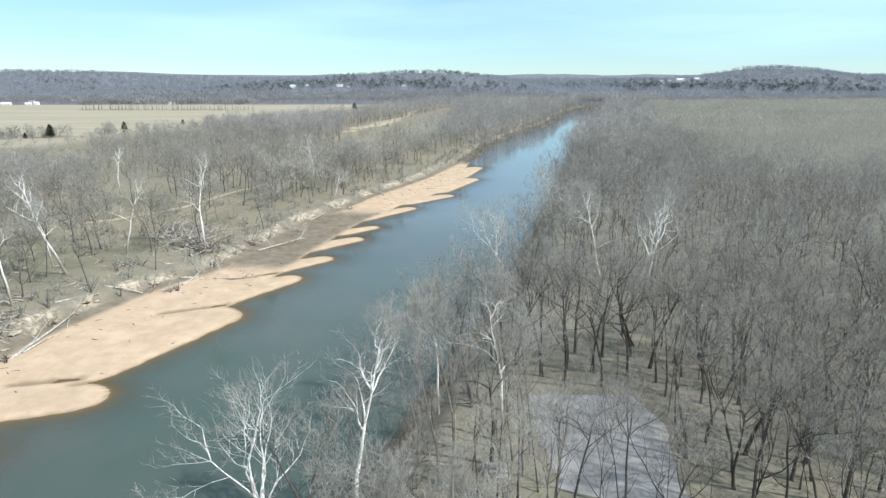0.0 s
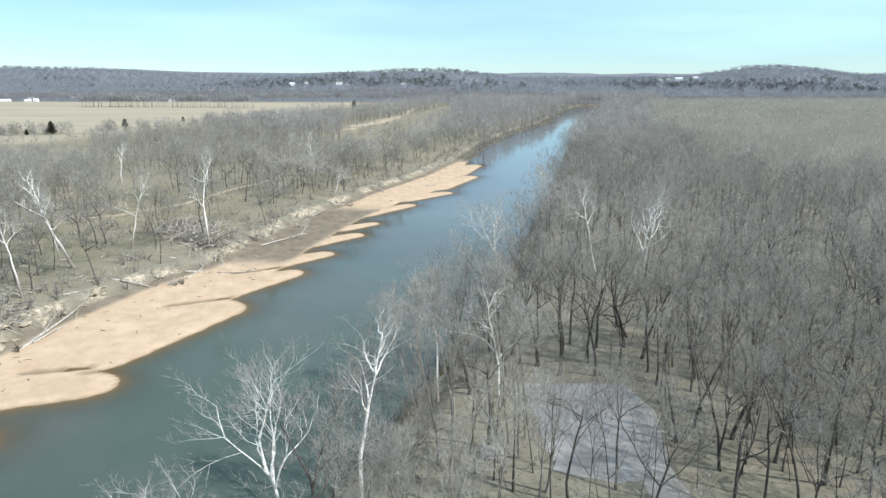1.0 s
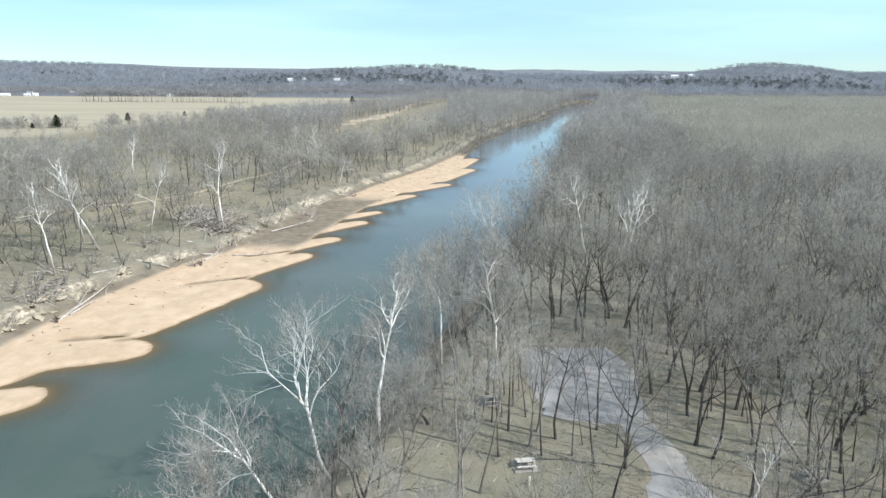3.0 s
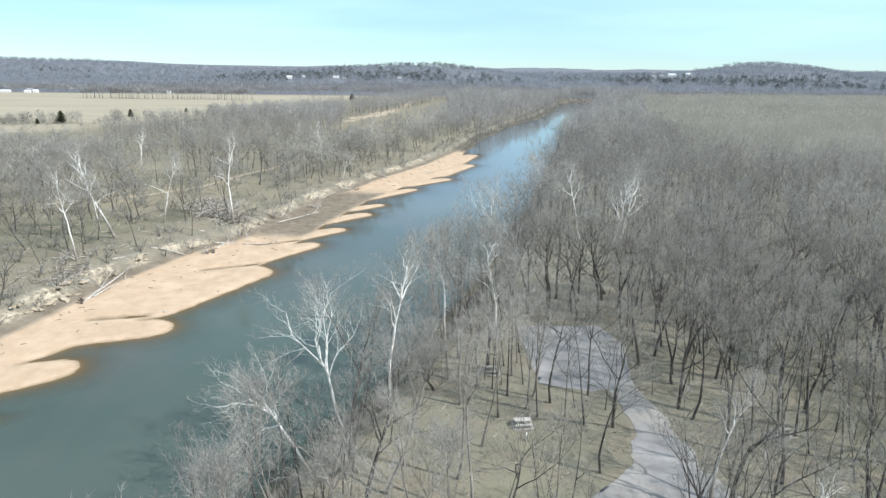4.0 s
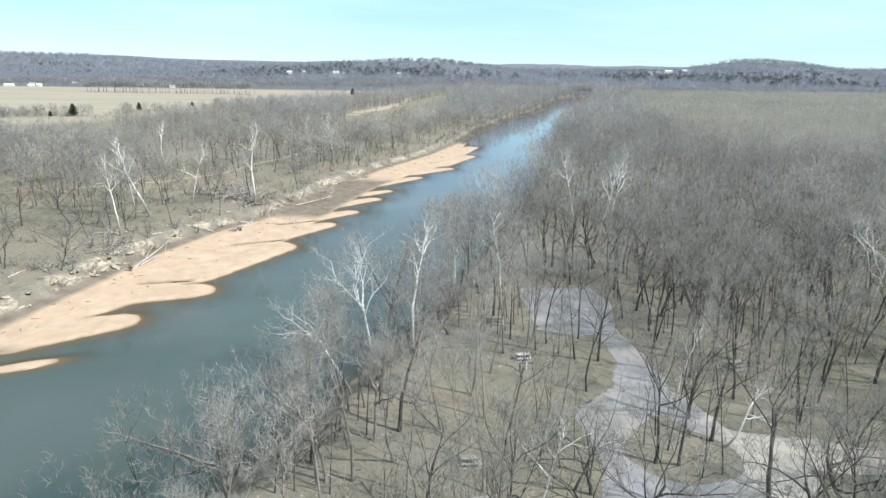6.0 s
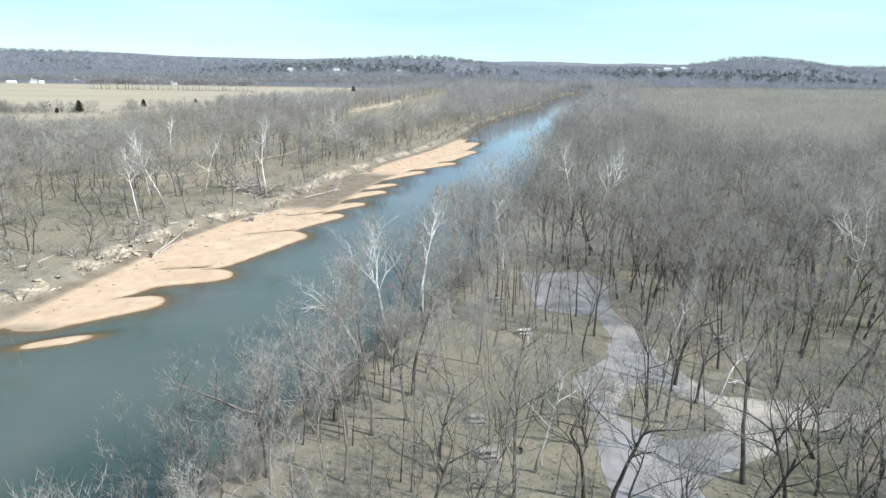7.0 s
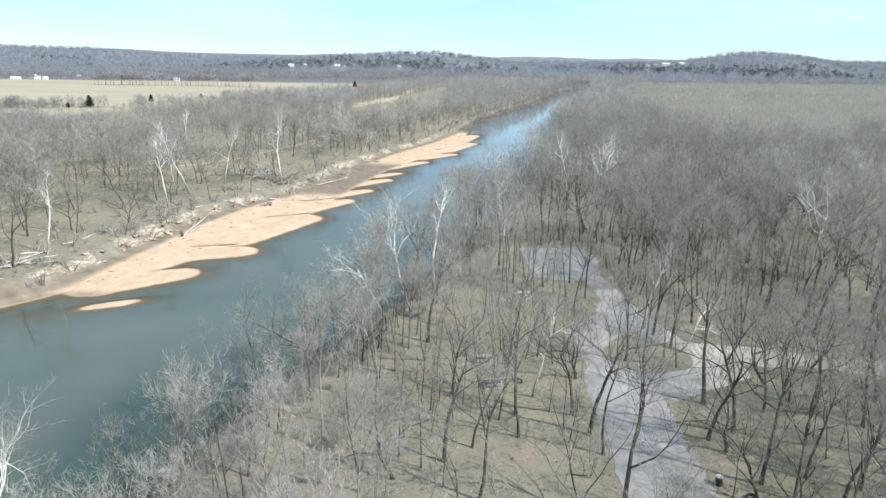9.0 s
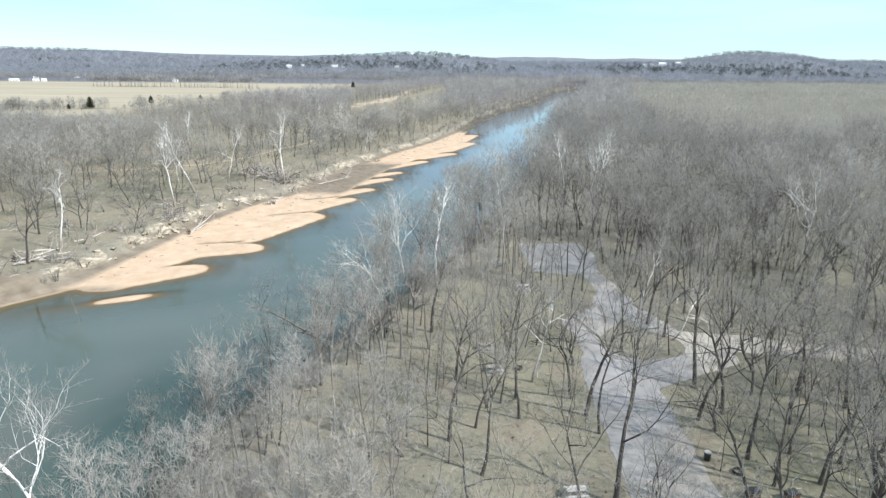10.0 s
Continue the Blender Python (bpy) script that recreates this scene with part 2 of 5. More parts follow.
def mat_plain(name, a, b, scale=2.0, rough=0.8, spec=0.2):
    k = Mat(name, rough, spec)
    k.color(k.mix(k.ranged(k.noise(k.coords(), scale, 5.0), 0.3, 0.7), a, b))
    return k.m


M_GROUND, M_WATER, M_GRAVEL = mat_ground(), mat_water(), mat_gravel()
M_SANDPATH = mat_plain("sandy_track", (0.35, 0.285, 0.205), (0.46, 0.38, 0.28), 0.2, 0.95, 0.1)
M_DRIFT = mat_plain("driftwood", (0.26, 0.235, 0.205), (0.56, 0.515, 0.45), 1.5, 0.9)
M_DEAD = mat_plain("dead_brush", (0.12, 0.1, 0.08), (0.22, 0.185, 0.15), 1.5, 0.95)
M_CONC_OLD = mat_plain("concrete_weathered", (0.25, 0.235, 0.2), (0.37, 0.35, 0.31), 1.5, 0.9)
M_CONC = mat_plain("concrete", (0.4, 0.38, 0.34), (0.56, 0.54, 0.49), 1.5, 0.9)
M_TABLE = mat_plain("table_wood", (0.16, 0.13, 0.1), (0.27, 0.225, 0.17), 3.0, 0.8)
M_WHITE = mat_plain("white_paint", (0.74, 0.73, 0.7), (0.82, 0.81, 0.79), 1.0, 0.6)
M_ROOF = mat_plain("roof_grey", (0.12, 0.115, 0.11), (0.22, 0.21, 0.2), 0.6, 0.8)
M_ROOFW = mat_plain("roof_pale_metal", (0.62, 0.63, 0.64), (0.75, 0.76, 0.77), 0.4, 0.5)
M_BLACK = mat_plain("black_steel", (0.02, 0.02, 0.02), (0.05, 0.05, 0.05), 3.0, 0.5, 0.4)
M_BROWN = mat_plain("brown_steel", (0.09, 0.055, 0.035), (0.14, 0.09, 0.06), 3.0, 0.7)
M_STONE = mat_plain("pale_stone", (0.28, 0.235, 0.17), (0.46, 0.39, 0.29), 0.9, 0.95)
M_GLASS = mat_plain("window_dark", (0.03, 0.035, 0.04), (0.05, 0.055, 0.06), 1.0, 0.15, 0.5)

# ---- mesh helpers ----


class Geo:
    """Collects vertices and faces."""

    def __init__(self):
        self.v, self.f = [], []

    def tube(self, pts, rad, sides, cap=True):
        rings, up = [], Vector((0.31, 0.17, 0.93))
        for i, p in enumerate(pts):
            d = (pts[min(i + 1, len(pts) - 1)] - pts[max(i - 1, 0)]).normalized()
            a = d.cross(up if abs(d.dot(up)) < 0.95 else Vector((1, 0, 0))).normalized()
            b = d.cross(a)
            ring = []
            for s in range(sides):
                w = 2 * math.pi * s / sides
                self.v.append(p + (a * math.cos(w) + b * math.sin(w)) * rad[i])
                ring.append(len(self.v) - 1)
            rings.append(ring)
        for r0, r1 in zip(rings, rings[1:]):
            for s in range(sides):
                self.f.append((r0[s], r0[(s + 1) % sides], r1[(s + 1) % sides], r1[s]))
        if cap and sides > 2:
            self.f.append(tuple(rings[-1]))

    def spike(self, a, b, r):
        """A thin three-sided twig that ends in a point."""
        d = (b - a).normalized()
        x = d.orthogonal().normalized()
        y = d.cross(x)
        n = len(self.v)
        self.v += [a + x * r, a + (-0.5 * x + 0.87 * y) * r, a + (-0.5 * x - 0.87 * y) * r, b]
        self.f += [(n, n + 1, n + 3), (n + 1, n + 2, n + 3), (n + 2, n, n + 3)]

    def sliver(self, a, b, r, turn):
        d = (b - a).normalized()
        x = d.orthogonal().normalized()
        w = x * math.cos(turn) + d.cross(x) * math.sin(turn)
        n = len(self.v)
        self.v += [a + w * r, a - w * r, b]
        self.f.append((n, n + 1, n + 2))

    def box(self, c, size, m=None):
        n = len(self.v)
        for sx in (-0.5, 0.5):
            for sy in (-0.5, 0.5):
                for sz in (-0.5, 0.5):
                    p = Vector((c[0] + sx * size[0], c[1] + sy * size[1], c[2] + sz * size[2]))
                    self.v.append(m @ p if m else p)
        self.f += [(n, n + 1, n + 3, n + 2), (n + 4, n + 6, n + 7, n + 5), (n, n + 4, n + 5, n + 1),
                   (n + 2, n + 3, n + 7, n + 6), (n, n + 2, n + 6, n + 4), (n + 1, n + 5, n + 7, n + 3)]

    def mesh(self, name, material, smooth=False):
        me = bpy.data.meshes.new(name)
        me.from_pydata([tuple(p) for p in self.v], [], self.f)
        me.materials.append(material)
        if smooth:
            me.polygons.foreach_set("use_smooth", [True] * len(me.polygons))
        return me

    def arrays(self):
        tris = []
        for f in self.f:
            for i in range(1, len(f) - 1):
                tris.append((f[0], f[i], f[i + 1]))
        return np.array([tuple(p) for p in self.v], np.float32), np.array(tris, np.int32)


def part(name, geo, material, parent, label="", smooth=False):
    """One mesh object under a thing."""
    me = geo if isinstance(geo, bpy.types.Mesh) else geo.mesh(name, material, smooth)
    ob = new(name, me)
    ob.parent = parent
    if label:
        tagged(ob, label)
    return ob


def big_mesh(name, verts, tris, material, attrs):
    """A joined mesh from arrays, with float attributes on its points."""
    me = bpy.data.meshes.new(name)
    me.vertices.add(len(verts))
    me.vertices.foreach_set("co", np.ascontiguousarray(verts, np.float32).ravel())
    k = tris.shape[1]
    me.loops.add(tris.size)
    me.loops.foreach_set("vertex_index", np.ascontiguousarray(tris, np.int32).ravel())
    me.polygons.add(len(tris))
    me.polygons.foreach_set("loop_start", np.arange(0, tris.size, k, dtype=np.int32))
    me.polygons.foreach_set("loop_total", np.full(len(tris), k, np.int32))
    me.update(calc_edges=True)
    for key, values in attrs.items():
        a = me.attributes.new(key, "FLOAT", "POINT")
        a.data.foreach_set("value", np.ascontiguousarray(values, np.float32))
    me.materials.append(material)
    return new(name, me)


# ---- the lie of the land ----

# inner line of the sand along the water (y, x)
EDGE = [(-300, -152), (-60, -106), (0, -93), (49, -82), (58, -75), (76.8, -59.5), (92.8, -52.5), (126, -40.5), (147, -36.5), (164, -33.5),
        (184, -29), (199, -25.5), (229, -14.5), (254, -2), (298, 9), (338, 12.5), (360, 17), (427, 31), (524, 58), (648, 104), (888, 163),
        (1031, 215), (1100, 250), (5000, 2200)]
# tongues of sand that reach out from it: root x, y, tip x, y, radius at root and tip
TONGUES = [(-69, 64.4, -56.8, 71.2, 6.4, 3.7), (-62, 84, -50, 87.2, 5.3, 4.2), (-54, 98, -42.3, 118.5, 7.0, 5.5), (-44, 128, -33.8, 142, 4.0, 3.2),
           (-40, 149, -29.3, 158.6, 4.2, 2.9), (-34, 170, -24, 179, 4.0, 2.7), (-29, 187, -20.8, 193.5, 3.4, 2.3), (-26, 208, -11.5, 223, 5.0, 2.8),
           (-14, 236, 1, 248, 6.0, 3.2), (-4, 262, 11.5, 290, 8.0, 4.5), (5, 300, 16, 329, 7.0, 4.0)]
# foot of the cut bank behind the sand
FOOT = [(-300, -153), (-60, -107), (0, -95), (49, -84), (61, -74), (88, -69), (108, -66), (131, -59), (150, -49), (197, -39),
        (243, -25), (290, -6), (359, 13), (427, 26), (524, 54), (648, 100), (888, 159), (1031, 211), (1100, 246), (5000, 2196)]
# right shore
RIGHT = [(-300, -96), (-60, -50), (-20, -38), (2, -33.5), (15, -30.5), (29, -24.5), (46, -17.5), (72, -6), (128, 12), (200, 30),
         (300, 53), (370, 68), (524, 106), (648, 150), (888, 212), (1031, 266), (1100, 300), (5000, 2250)]

# shallow chutes that cut back into the bar
CHUTES = [(-54, 77, -59, 77.6), (-52.5, 93, -61, 91), (-41.5, 125.5, -52, 120.5), (-37, 147, -46, 142)]


def seg_d(x, y, a, b):
    ax, ay, bx, by = *a, *b
    t = np.clip(((x - ax) * (bx - ax) + (y - ay) * (by - ay)) / ((bx - ax) ** 2 + (by - ay) ** 2), 0, 1)
    return np.hypot(x - ax - t * (bx - ax), y - ay - t * (by - ay))


def curve_of(rows):
    a = np.array(rows, float)
    return lambda y: np.interp(y, a[:, 0], a[:, 1])


edge_x, foot_x, right_x = curve_of(EDGE), curve_of(FOOT), curve_of(RIGHT)


def shore_d(x, y):
    """Distance out from the sand's edge: positive over water, negative on the bar."""
    d = (x - edge_x(y)) * 0.88
    for ax, ay, bx, by, ra, rb in TONGUES:
        t = np.clip(((x - ax) * (bx - ax) + (y - ay) * (by - ay)) / ((bx - ax) ** 2 + (by - ay) ** 2), 0, 1)
        c = np.hypot(x - ax - t * (bx - ax), y - ay - t * (by - ay)) - (ra + t * (rb - ra))
        h = np.clip(0.5 + 0.5 * (c - d) / 1.2, 0, 1)
        d = c * (1 - h) + d * h - 1.2 * h * (1 - h)
    for ax, ay, bx, by in CHUTES:
        d = np.maximum(d, 0.45 - seg_d(x, y, (ax, ay), (bx, by)))
    return d + ramp((y - 345) / 25) * 1.7 * waves(x, y, 48, 43) + 0.22 * waves(x, y, 6, 41) + 0.12 * waves(x, y, 2.5, 42)


def ramp(t):
    t = np.clip(t, 0, 1)
    return t * t * (3 - 2 * t)


def waves(x, y, size, seed):
    """Cheap smooth unevenness, about -1 to 1."""
    r = np.random.RandomState(seed)
    out = 0
    for k in range(5):
        a, f = r.uniform(0, 6.28), (0.6 + 0.5 * k) * 6.28 / size
        out = out + np.sin((x * np.cos(a) + y * np.sin(a)) * f + r.uniform(0, 6.28)) / (1 + 0.6 * k)
    return out / 2.4


def hill(x, y, cx, cy, wx, wy):
    return np.exp(-((x - cx) / wx) ** 2 - ((y - cy) / wy) ** 2)


def land(x, y):
    """Height of the ground, and masks for what covers it."""
    x, y = np.asarray(x, float), np.asarray(y, float)
    e, r = edge_x(y), right_x(y)
    sd = shore_d(x, y)
    f = np.minimum(foot_x(y), e - 1.5)
    # left side: bank and plain
    d = f - x
    bw = 4.5 + 2.0 * waves(x, y, 23, 3)
    plain = 3.4 + 0.35 * waves(x, y, 40, 4) + 1.6 * ramp((d - 90) / 160)
    # a muddy apron, then a steep scarp with a ragged line, then the plain
    scarp = 3.2 + 1.3 * waves(x, y, 15, 13) + 0.5 * waves(x, y, 5, 14)
    left = 0.7 + (plain - 0.7) * (0.16 * ramp(d / 3.5) + 0.56 * ramp((d - scarp) / (0.28 * bw)) + 0.28 * ramp((d - scarp) / (bw * 3)))
    # sand
    sand = 0.01 + 0.2 * np.clip(-sd / 1.2, 0, 1) + 0.45 * np.clip(-sd / 11, 0, 1) + 0.07 * waves(x, y, 9, 5) * np.clip(-sd / 3, 0, 1)
    # bed, with the low islet beyond the bar
    bed = -np.minimum(1.9, (0.095 + 0.4 * ramp((y - 335) / 20)) * np.maximum(sd, 0)) - 0.03
    bed = np.maximum(bed, -np.minimum(1.9, 0.35 * np.maximum(r - x, 0)) - 0.02)
    px, py = x + 62.3, y - 54.1
    u, w = px * 0.9 + py * 0.44, -px * 0.44 + py * 0.9
    isle = 0.2 - 0.32 * np.sqrt((u / 6.6) ** 2 + (w / 2.1) ** 2) ** 1.5 + 0.03 * waves(x, y, 4, 44)
    bed = np.maximum(bed, isle)
    bed = np.maximum(bed, -0.15 - 0.02 * np.hypot(u + 11, w * 3))
    # right side
    g = x - r
    rw = 6 + 1.5 * waves(x, y, 21, 6)
    flat = 2.8 + 0.12 * waves(x, y, 30, 7) + 0.5 * ramp((g - 70) / 120)
    rightz = -0.02 + (flat + 0.02) * ramp(g / rw)
    z = np.where(x <= f, left, np.where(sd < 0, sand, np.where(x < r, bed, rightz)))
    # the river bends out of sight
    z = np.where((y > 1060) & (x > f - 5) & (x < r + 5), 3.0, z)
    # hills
    rise = ramp((y - 1080) / 500)
    hills = (46 * hill(x, y, -65, 1600, 290, 330) + 53 * hill(x, y, 825, 1800, 215, 420) + 45 * hill(x, y, 1250, 1900, 380, 420)
             + 24 * hill(x, y, 520, 1560, 230, 300) + 13 * hill(x, y, 250, 1700, 300, 350)
             + 47 * hill(x, y, -1680, 2500, 520, 500) + 12 * hill(x, y, -600, 2300, 500, 500) + 14 * hill(x, y, -430, 1500, 250, 250)
             + 61 * ramp((y - 2200) / 900) + 5 * waves(x, y, 500, 9) + 2.5 * waves(x, y, 170, 10))
    z = z + rise * np.maximum(hills, 0)
    # masks
    strip = (x > f) & (sd < 0)
    sandm = np.where(strip | ((sd >= 0) & (x < r)), 1.0, 0.0)
    wet = np.where(sd >= 0, 1.0, np.clip(1 + sd / 0.5, 0, 1))
    wet = np.where((isle > 0.02), 0.0, wet)
    mud = np.where((sd < 0) & (x > f - 2), ramp((y - 146) / 8) * ramp((222 - y) / 14) * ramp((e - x + 1.5) / 3), 0)
    mud = np.maximum(mud, ramp((d + 1) / 1.5) * ramp((scarp + 0.6 - d) / 1.5) * 0.85)
    mud = np.maximum(mud, np.where((sd < 0) & (y < 66) & (y > -60), ramp((-sd + 0.2) / 0.8) * ramp((62 - y) / 5) * 0.95, 0))
    mud = np.maximum(mud, ramp((g + 1) / 1) * ramp((6 - g) / 4) * 0.6)
    sandm = sandm * (1 - np.where(sd < 0, mud, 0)) * np.where(sd < 0, 0.1 + 0.9 * ramp((348 - y) / 12) + 0.35 * ramp((y - 345) / 10) * ramp((waves(x, y, 34, 66) - 0.25) / 0.2), 1)
    sandm = np.where(y > 1050, 0, sandm)
    wet = np.where(y > 1050, 0, wet)
    mud = np.maximum(mud, np.where((x > f) & (sd < 0), ramp((y - 338) / 12), 0) * (0.6 + 0.4 * ramp((waves(x, y, 19, 67) + 0.2) / 0.3)))
    mud = mud * ramp((1056 - y) / 6)
    cut = np.where((d > 0.5) & (d < 9), ramp((d - scarp + 0.5) / 0.7) * ramp((scarp + 0.28 * bw + 0.9 + 1.2 * hill(x, y, -66, 104, 99, 14) - d) / 1.0) * ramp((waves(x, y, 13, 12) + 0.25) / 0.35), 0) * (0.15 + 0.85 * ramp((330 - y) / 30))
    near_edge = np.interp(x, [-900, -292, -244, -209, -150, -110], [300, 444, 466, 550, 700, 1075])
    field = ramp((y - near_edge) / 6) * ramp((1078 - y) / 6) * np.where(x < -110, 1, 0)
    field = np.maximum(field, ramp((y - near_edge + 85) / 15) * ramp((near_edge - 8 - y) / 5) * np.where(x < -150, 0.8, 0))
    grass = np.where(x < f, (0.62 + 0.35 * np.clip(waves(x, y, 60, 63), 0, 1) + 0.5 * hill(x, y, -110, 165, 45, 40) + 0.6 * hill(x, y, -112, 232, 14, 26) + 0.5 * hill(x, y, -60, 470, 18, 70) + 0.4 * hill(x, y, -85, 215, 30, 28)) * ramp((d - 5) / 6), 0.0)
    grass = np.maximum(grass, np.where(x > r, 0.85 * hill(x, y, 14, 14, 34, 58) * (1 - hill(x, y, 21, 29, 9, 9)), 0))
    grass = np.maximum(grass, np.where(x > r, 0.5 * ramp((x - r - 45) / 12) * ramp((125 - y) / 20), 0))
    return z, {"sand": sandm, "wet": wet, "mud": mud * (x < r + 12), "cut": cut, "field": field, "grass": grass, "weed": np.where((d < 3) & (x < r), ramp((y - 345) / 12) * ramp((waves(x, y, 31, 69) + 0.75) / 0.3) * ramp((1056 - y) / 6), 0.0), "olive_shade": np.where(x > r, 0.75 * ramp((x - r - 50) / 18) * ramp((120 - y) / 25), 0.85 * ramp((d - 10) / 8) * np.clip(waves(x, y, 37, 64) + 0.35, 0, 1) * ramp((260 - y) / 30)), "olive": np.where(x > r, 1.0, 0.9 * hill(x, y, -100, 140, 26, 20) + 0.6 * hill(x, y, -92, 58, 14, 20)), "wood_haze": ramp((y - 1085) / 30) + 0 * x}


def ground_z(x, y):
    return float(land(np.array([x]), np.array([y]))[0][0])


def stretched(parts):
    """Steps along a line: (from, to, step) or (from, to, first step, growth)."""
    out = []
    for a, b, s, *g in parts:
        x = a
        while x < b - 1e-6:
            out.append(x)
            x += s
            s *= g[0] if g else 1.0
    return out


ys = np.array(stretched([(-300, -40, 10), (-40, 40, 2), (40, 262, 0.85), (262, 420, 2.5), (420, 1050, 9), (1050, 4900, 12, 1.035)]) + [4900])
left_u = -np.array(stretched([(16, 60, 1.6), (60, 4200, 4, 1.12)]) + [4200])[::-1]
mid_u = np.array(stretched([(-16, 24, 0.7), (24, 40, 2.5), (40, 66, 1.2), (66, 140, 4), (140, 4200, 8, 1.12)]) + [4200])
us = np.concatenate([left_u, mid_u])
yg = np.repeat(ys[:, None], len(us), 1)
smooth_edge = curve_of([(y, x) for y, x in FOOT])(ys) + 14
xg = smooth_edge[:, None] + us[None, :]
# the fan of columns turns straight past the woods
xg = np.where(yg > 1100, (smooth_edge[ys <= 1100][-1] + us)[None, :], xg)
zg, masks = land(xg, yg)
idx = np.arange(xg.size).reshape(xg.shape)
quads = np.stack([idx[:-1, :-1], idx[:-1, 1:], idx[1:, 1:], idx[1:, :-1]], -1).reshape(-1, 4)
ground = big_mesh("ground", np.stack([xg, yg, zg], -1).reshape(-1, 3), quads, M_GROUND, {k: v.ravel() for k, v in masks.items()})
ground.data.polygons.foreach_set("use_smooth", [True] * len(ground.data.polygons))
tagged(ground, "winter river plain of leaf litter, dry grass and pale sand bars", "ground", kind="structure")

# water: one sheet, clear at the shallow edge
wy = np.array(stretched([(-300, 40, 6), (40, 262, 1.0), (262, 420, 3), (420, 1062, 10)]) + [1062])
wu = np.concatenate([np.linspace(-0.5, 18, 30), np.linspace(19, 44, 12)])
wl, wr = edge_x(wy) - 3, right_x(wy) + 3
lerp = (wu + 0.5) / 44.5
wxg = wl[:, None] + (wr - wl)[:, None] * lerp[None, :]
wyg = np.repeat(wy[:, None], len(wu), 1)
wz, _ = land(wxg, wyg)
depth = np.clip(-wz, 0, 3)
clear = 0.93 * np.exp(-depth / 0.3) * ramp((352 - wyg) / 12)
widx = np.arange(wxg.size).reshape(wxg.shape)
wq = np.stack([widx[:-1, :-1], widx[:-1, 1:], widx[1:, 1:], widx[1:, :-1]], -1).reshape(-1, 4)
water = big_mesh("water", np.stack([wxg, wyg, 0 * wxg], -1).reshape(-1, 3), wq, M_WATER, {"clear": clear.ravel(), "sky_sheen": ramp((wyg - 90) / 230).ravel(), "pool_shade": (0.75 * ramp(1.6 * hill(wxg, wyg, -39, 14, 9, 16))).ravel()})
water.data.polygons.foreach_set("use_smooth", [True] * len(water.data.polygons))
tagged(water, "calm teal green river, murky, clear over the shallows", "river", kind="structure")

# ---- gravel drive and parking loop ----


LOT = [(11.2, 82), (23.5, 82), (25.6, 75), (23.8, 65), (18, 60.3), (12, 62.5), (11.6, 70)]
LANES = [((21.2, 67), (23.0, 53), 2.0), ((23.0, 53), (22.4, 47), 2.2), ((22.4, 47), (21.5, 42), 3.2), ((21.5, 42), (15.5, 36), 3.6), ((14.8, 35), (15.4, 22), 2.4),
         ((15.8, 22), (15.0, 10), 4.3), ((15.0, 10), (12.9, -30), 4.2), ((12.9, -30), (10.5, -118), 4.0), ((23.8, 41), (26.6, 32), 2.4), ((27, 30.5), (38, 28.4), 3.1), ((38, 28.4), (50, 25.5), 2.6),
         ((50, 25.5), (90, 13), 2.4), ((17, 17.6), (30, 24.6), 3.2)]


def gravel_d(x, y):
    """Signed distance to the edge of the gravel, negative inside."""
    d = np.full(np.shape(x), 1e9)
    inside = np.zeros(np.shape(x), bool)
    for (ax, ay), (bx, by) in zip(LOT, LOT[1:] + LOT[:1]):
        d = np.minimum(d, seg_d(x, y, (ax, ay), (bx, by)))
        cross = ((ay > y) != (by > y)) & (x < (bx - ax) * (y - ay) / (by - ay + 1e-9) + ax)
        inside ^= cross
    d = np.where(inside, -d, d) - 0.4
    for a, b, r in LANES:
        d = np.minimum(d, seg_d(x, y, a, b) - r)
    isl = (np.hypot((x - 21.5) / 6.0, (y - 28.6) / 4.9) - 1) * 5.3
    return np.maximum(d, -isl) + 0.25 * waves(x, y, 5, 31) + 0.12 * waves(x, y, 1.7, 32)


gx, gy = np.meshgrid(np.arange(5, 92, 0.6), np.arange(-114, 85, 0.6), indexing="ij")
gd = gravel_d(gx, gy)
ddx = (gravel_d(gx + 0.05, gy) - gravel_d(gx - 0.05, gy)) / 0.1
ddy = (gravel_d(gx, gy + 0.05) - gravel_d(gx, gy - 0.05)) / 0.1
keep = (gd[:-1, :-1] < 0) | (gd[1:, :-1] < 0) | (gd[:-1, 1:] < 0) | (gd[1:, 1:] < 0)
out = np.maximum(gd, 0)
norm = np.maximum(np.hypot(ddx, ddy), 0.3)
gx2, gy2 = gx - np.minimum(out, 0.9) * ddx / norm, gy - np.minimum(out, 0.9) * ddy / norm
gz = land(gx2, gy2)[0] + 0.035 + 0.03 * np.clip(-gd, 0, 1)
gi = np.arange(gx.size).reshape(gx.shape)
gq = np.stack([gi[:-1, :-1], gi[1:, :-1], gi[1:, 1:], gi[:-1, 1:]], -1)[keep]
used, inv = np.unique(gq.ravel(), return_inverse=True)
gv = np.stack([gx2, gy2, gz], -1).reshape(-1, 3)[used]
road = big_mesh("gravel_road", gv, inv.reshape(-1, 4), M_GRAVEL, {})
tagged(road, "pale grey gravel drive with a turning loop", "road", kind="structure")


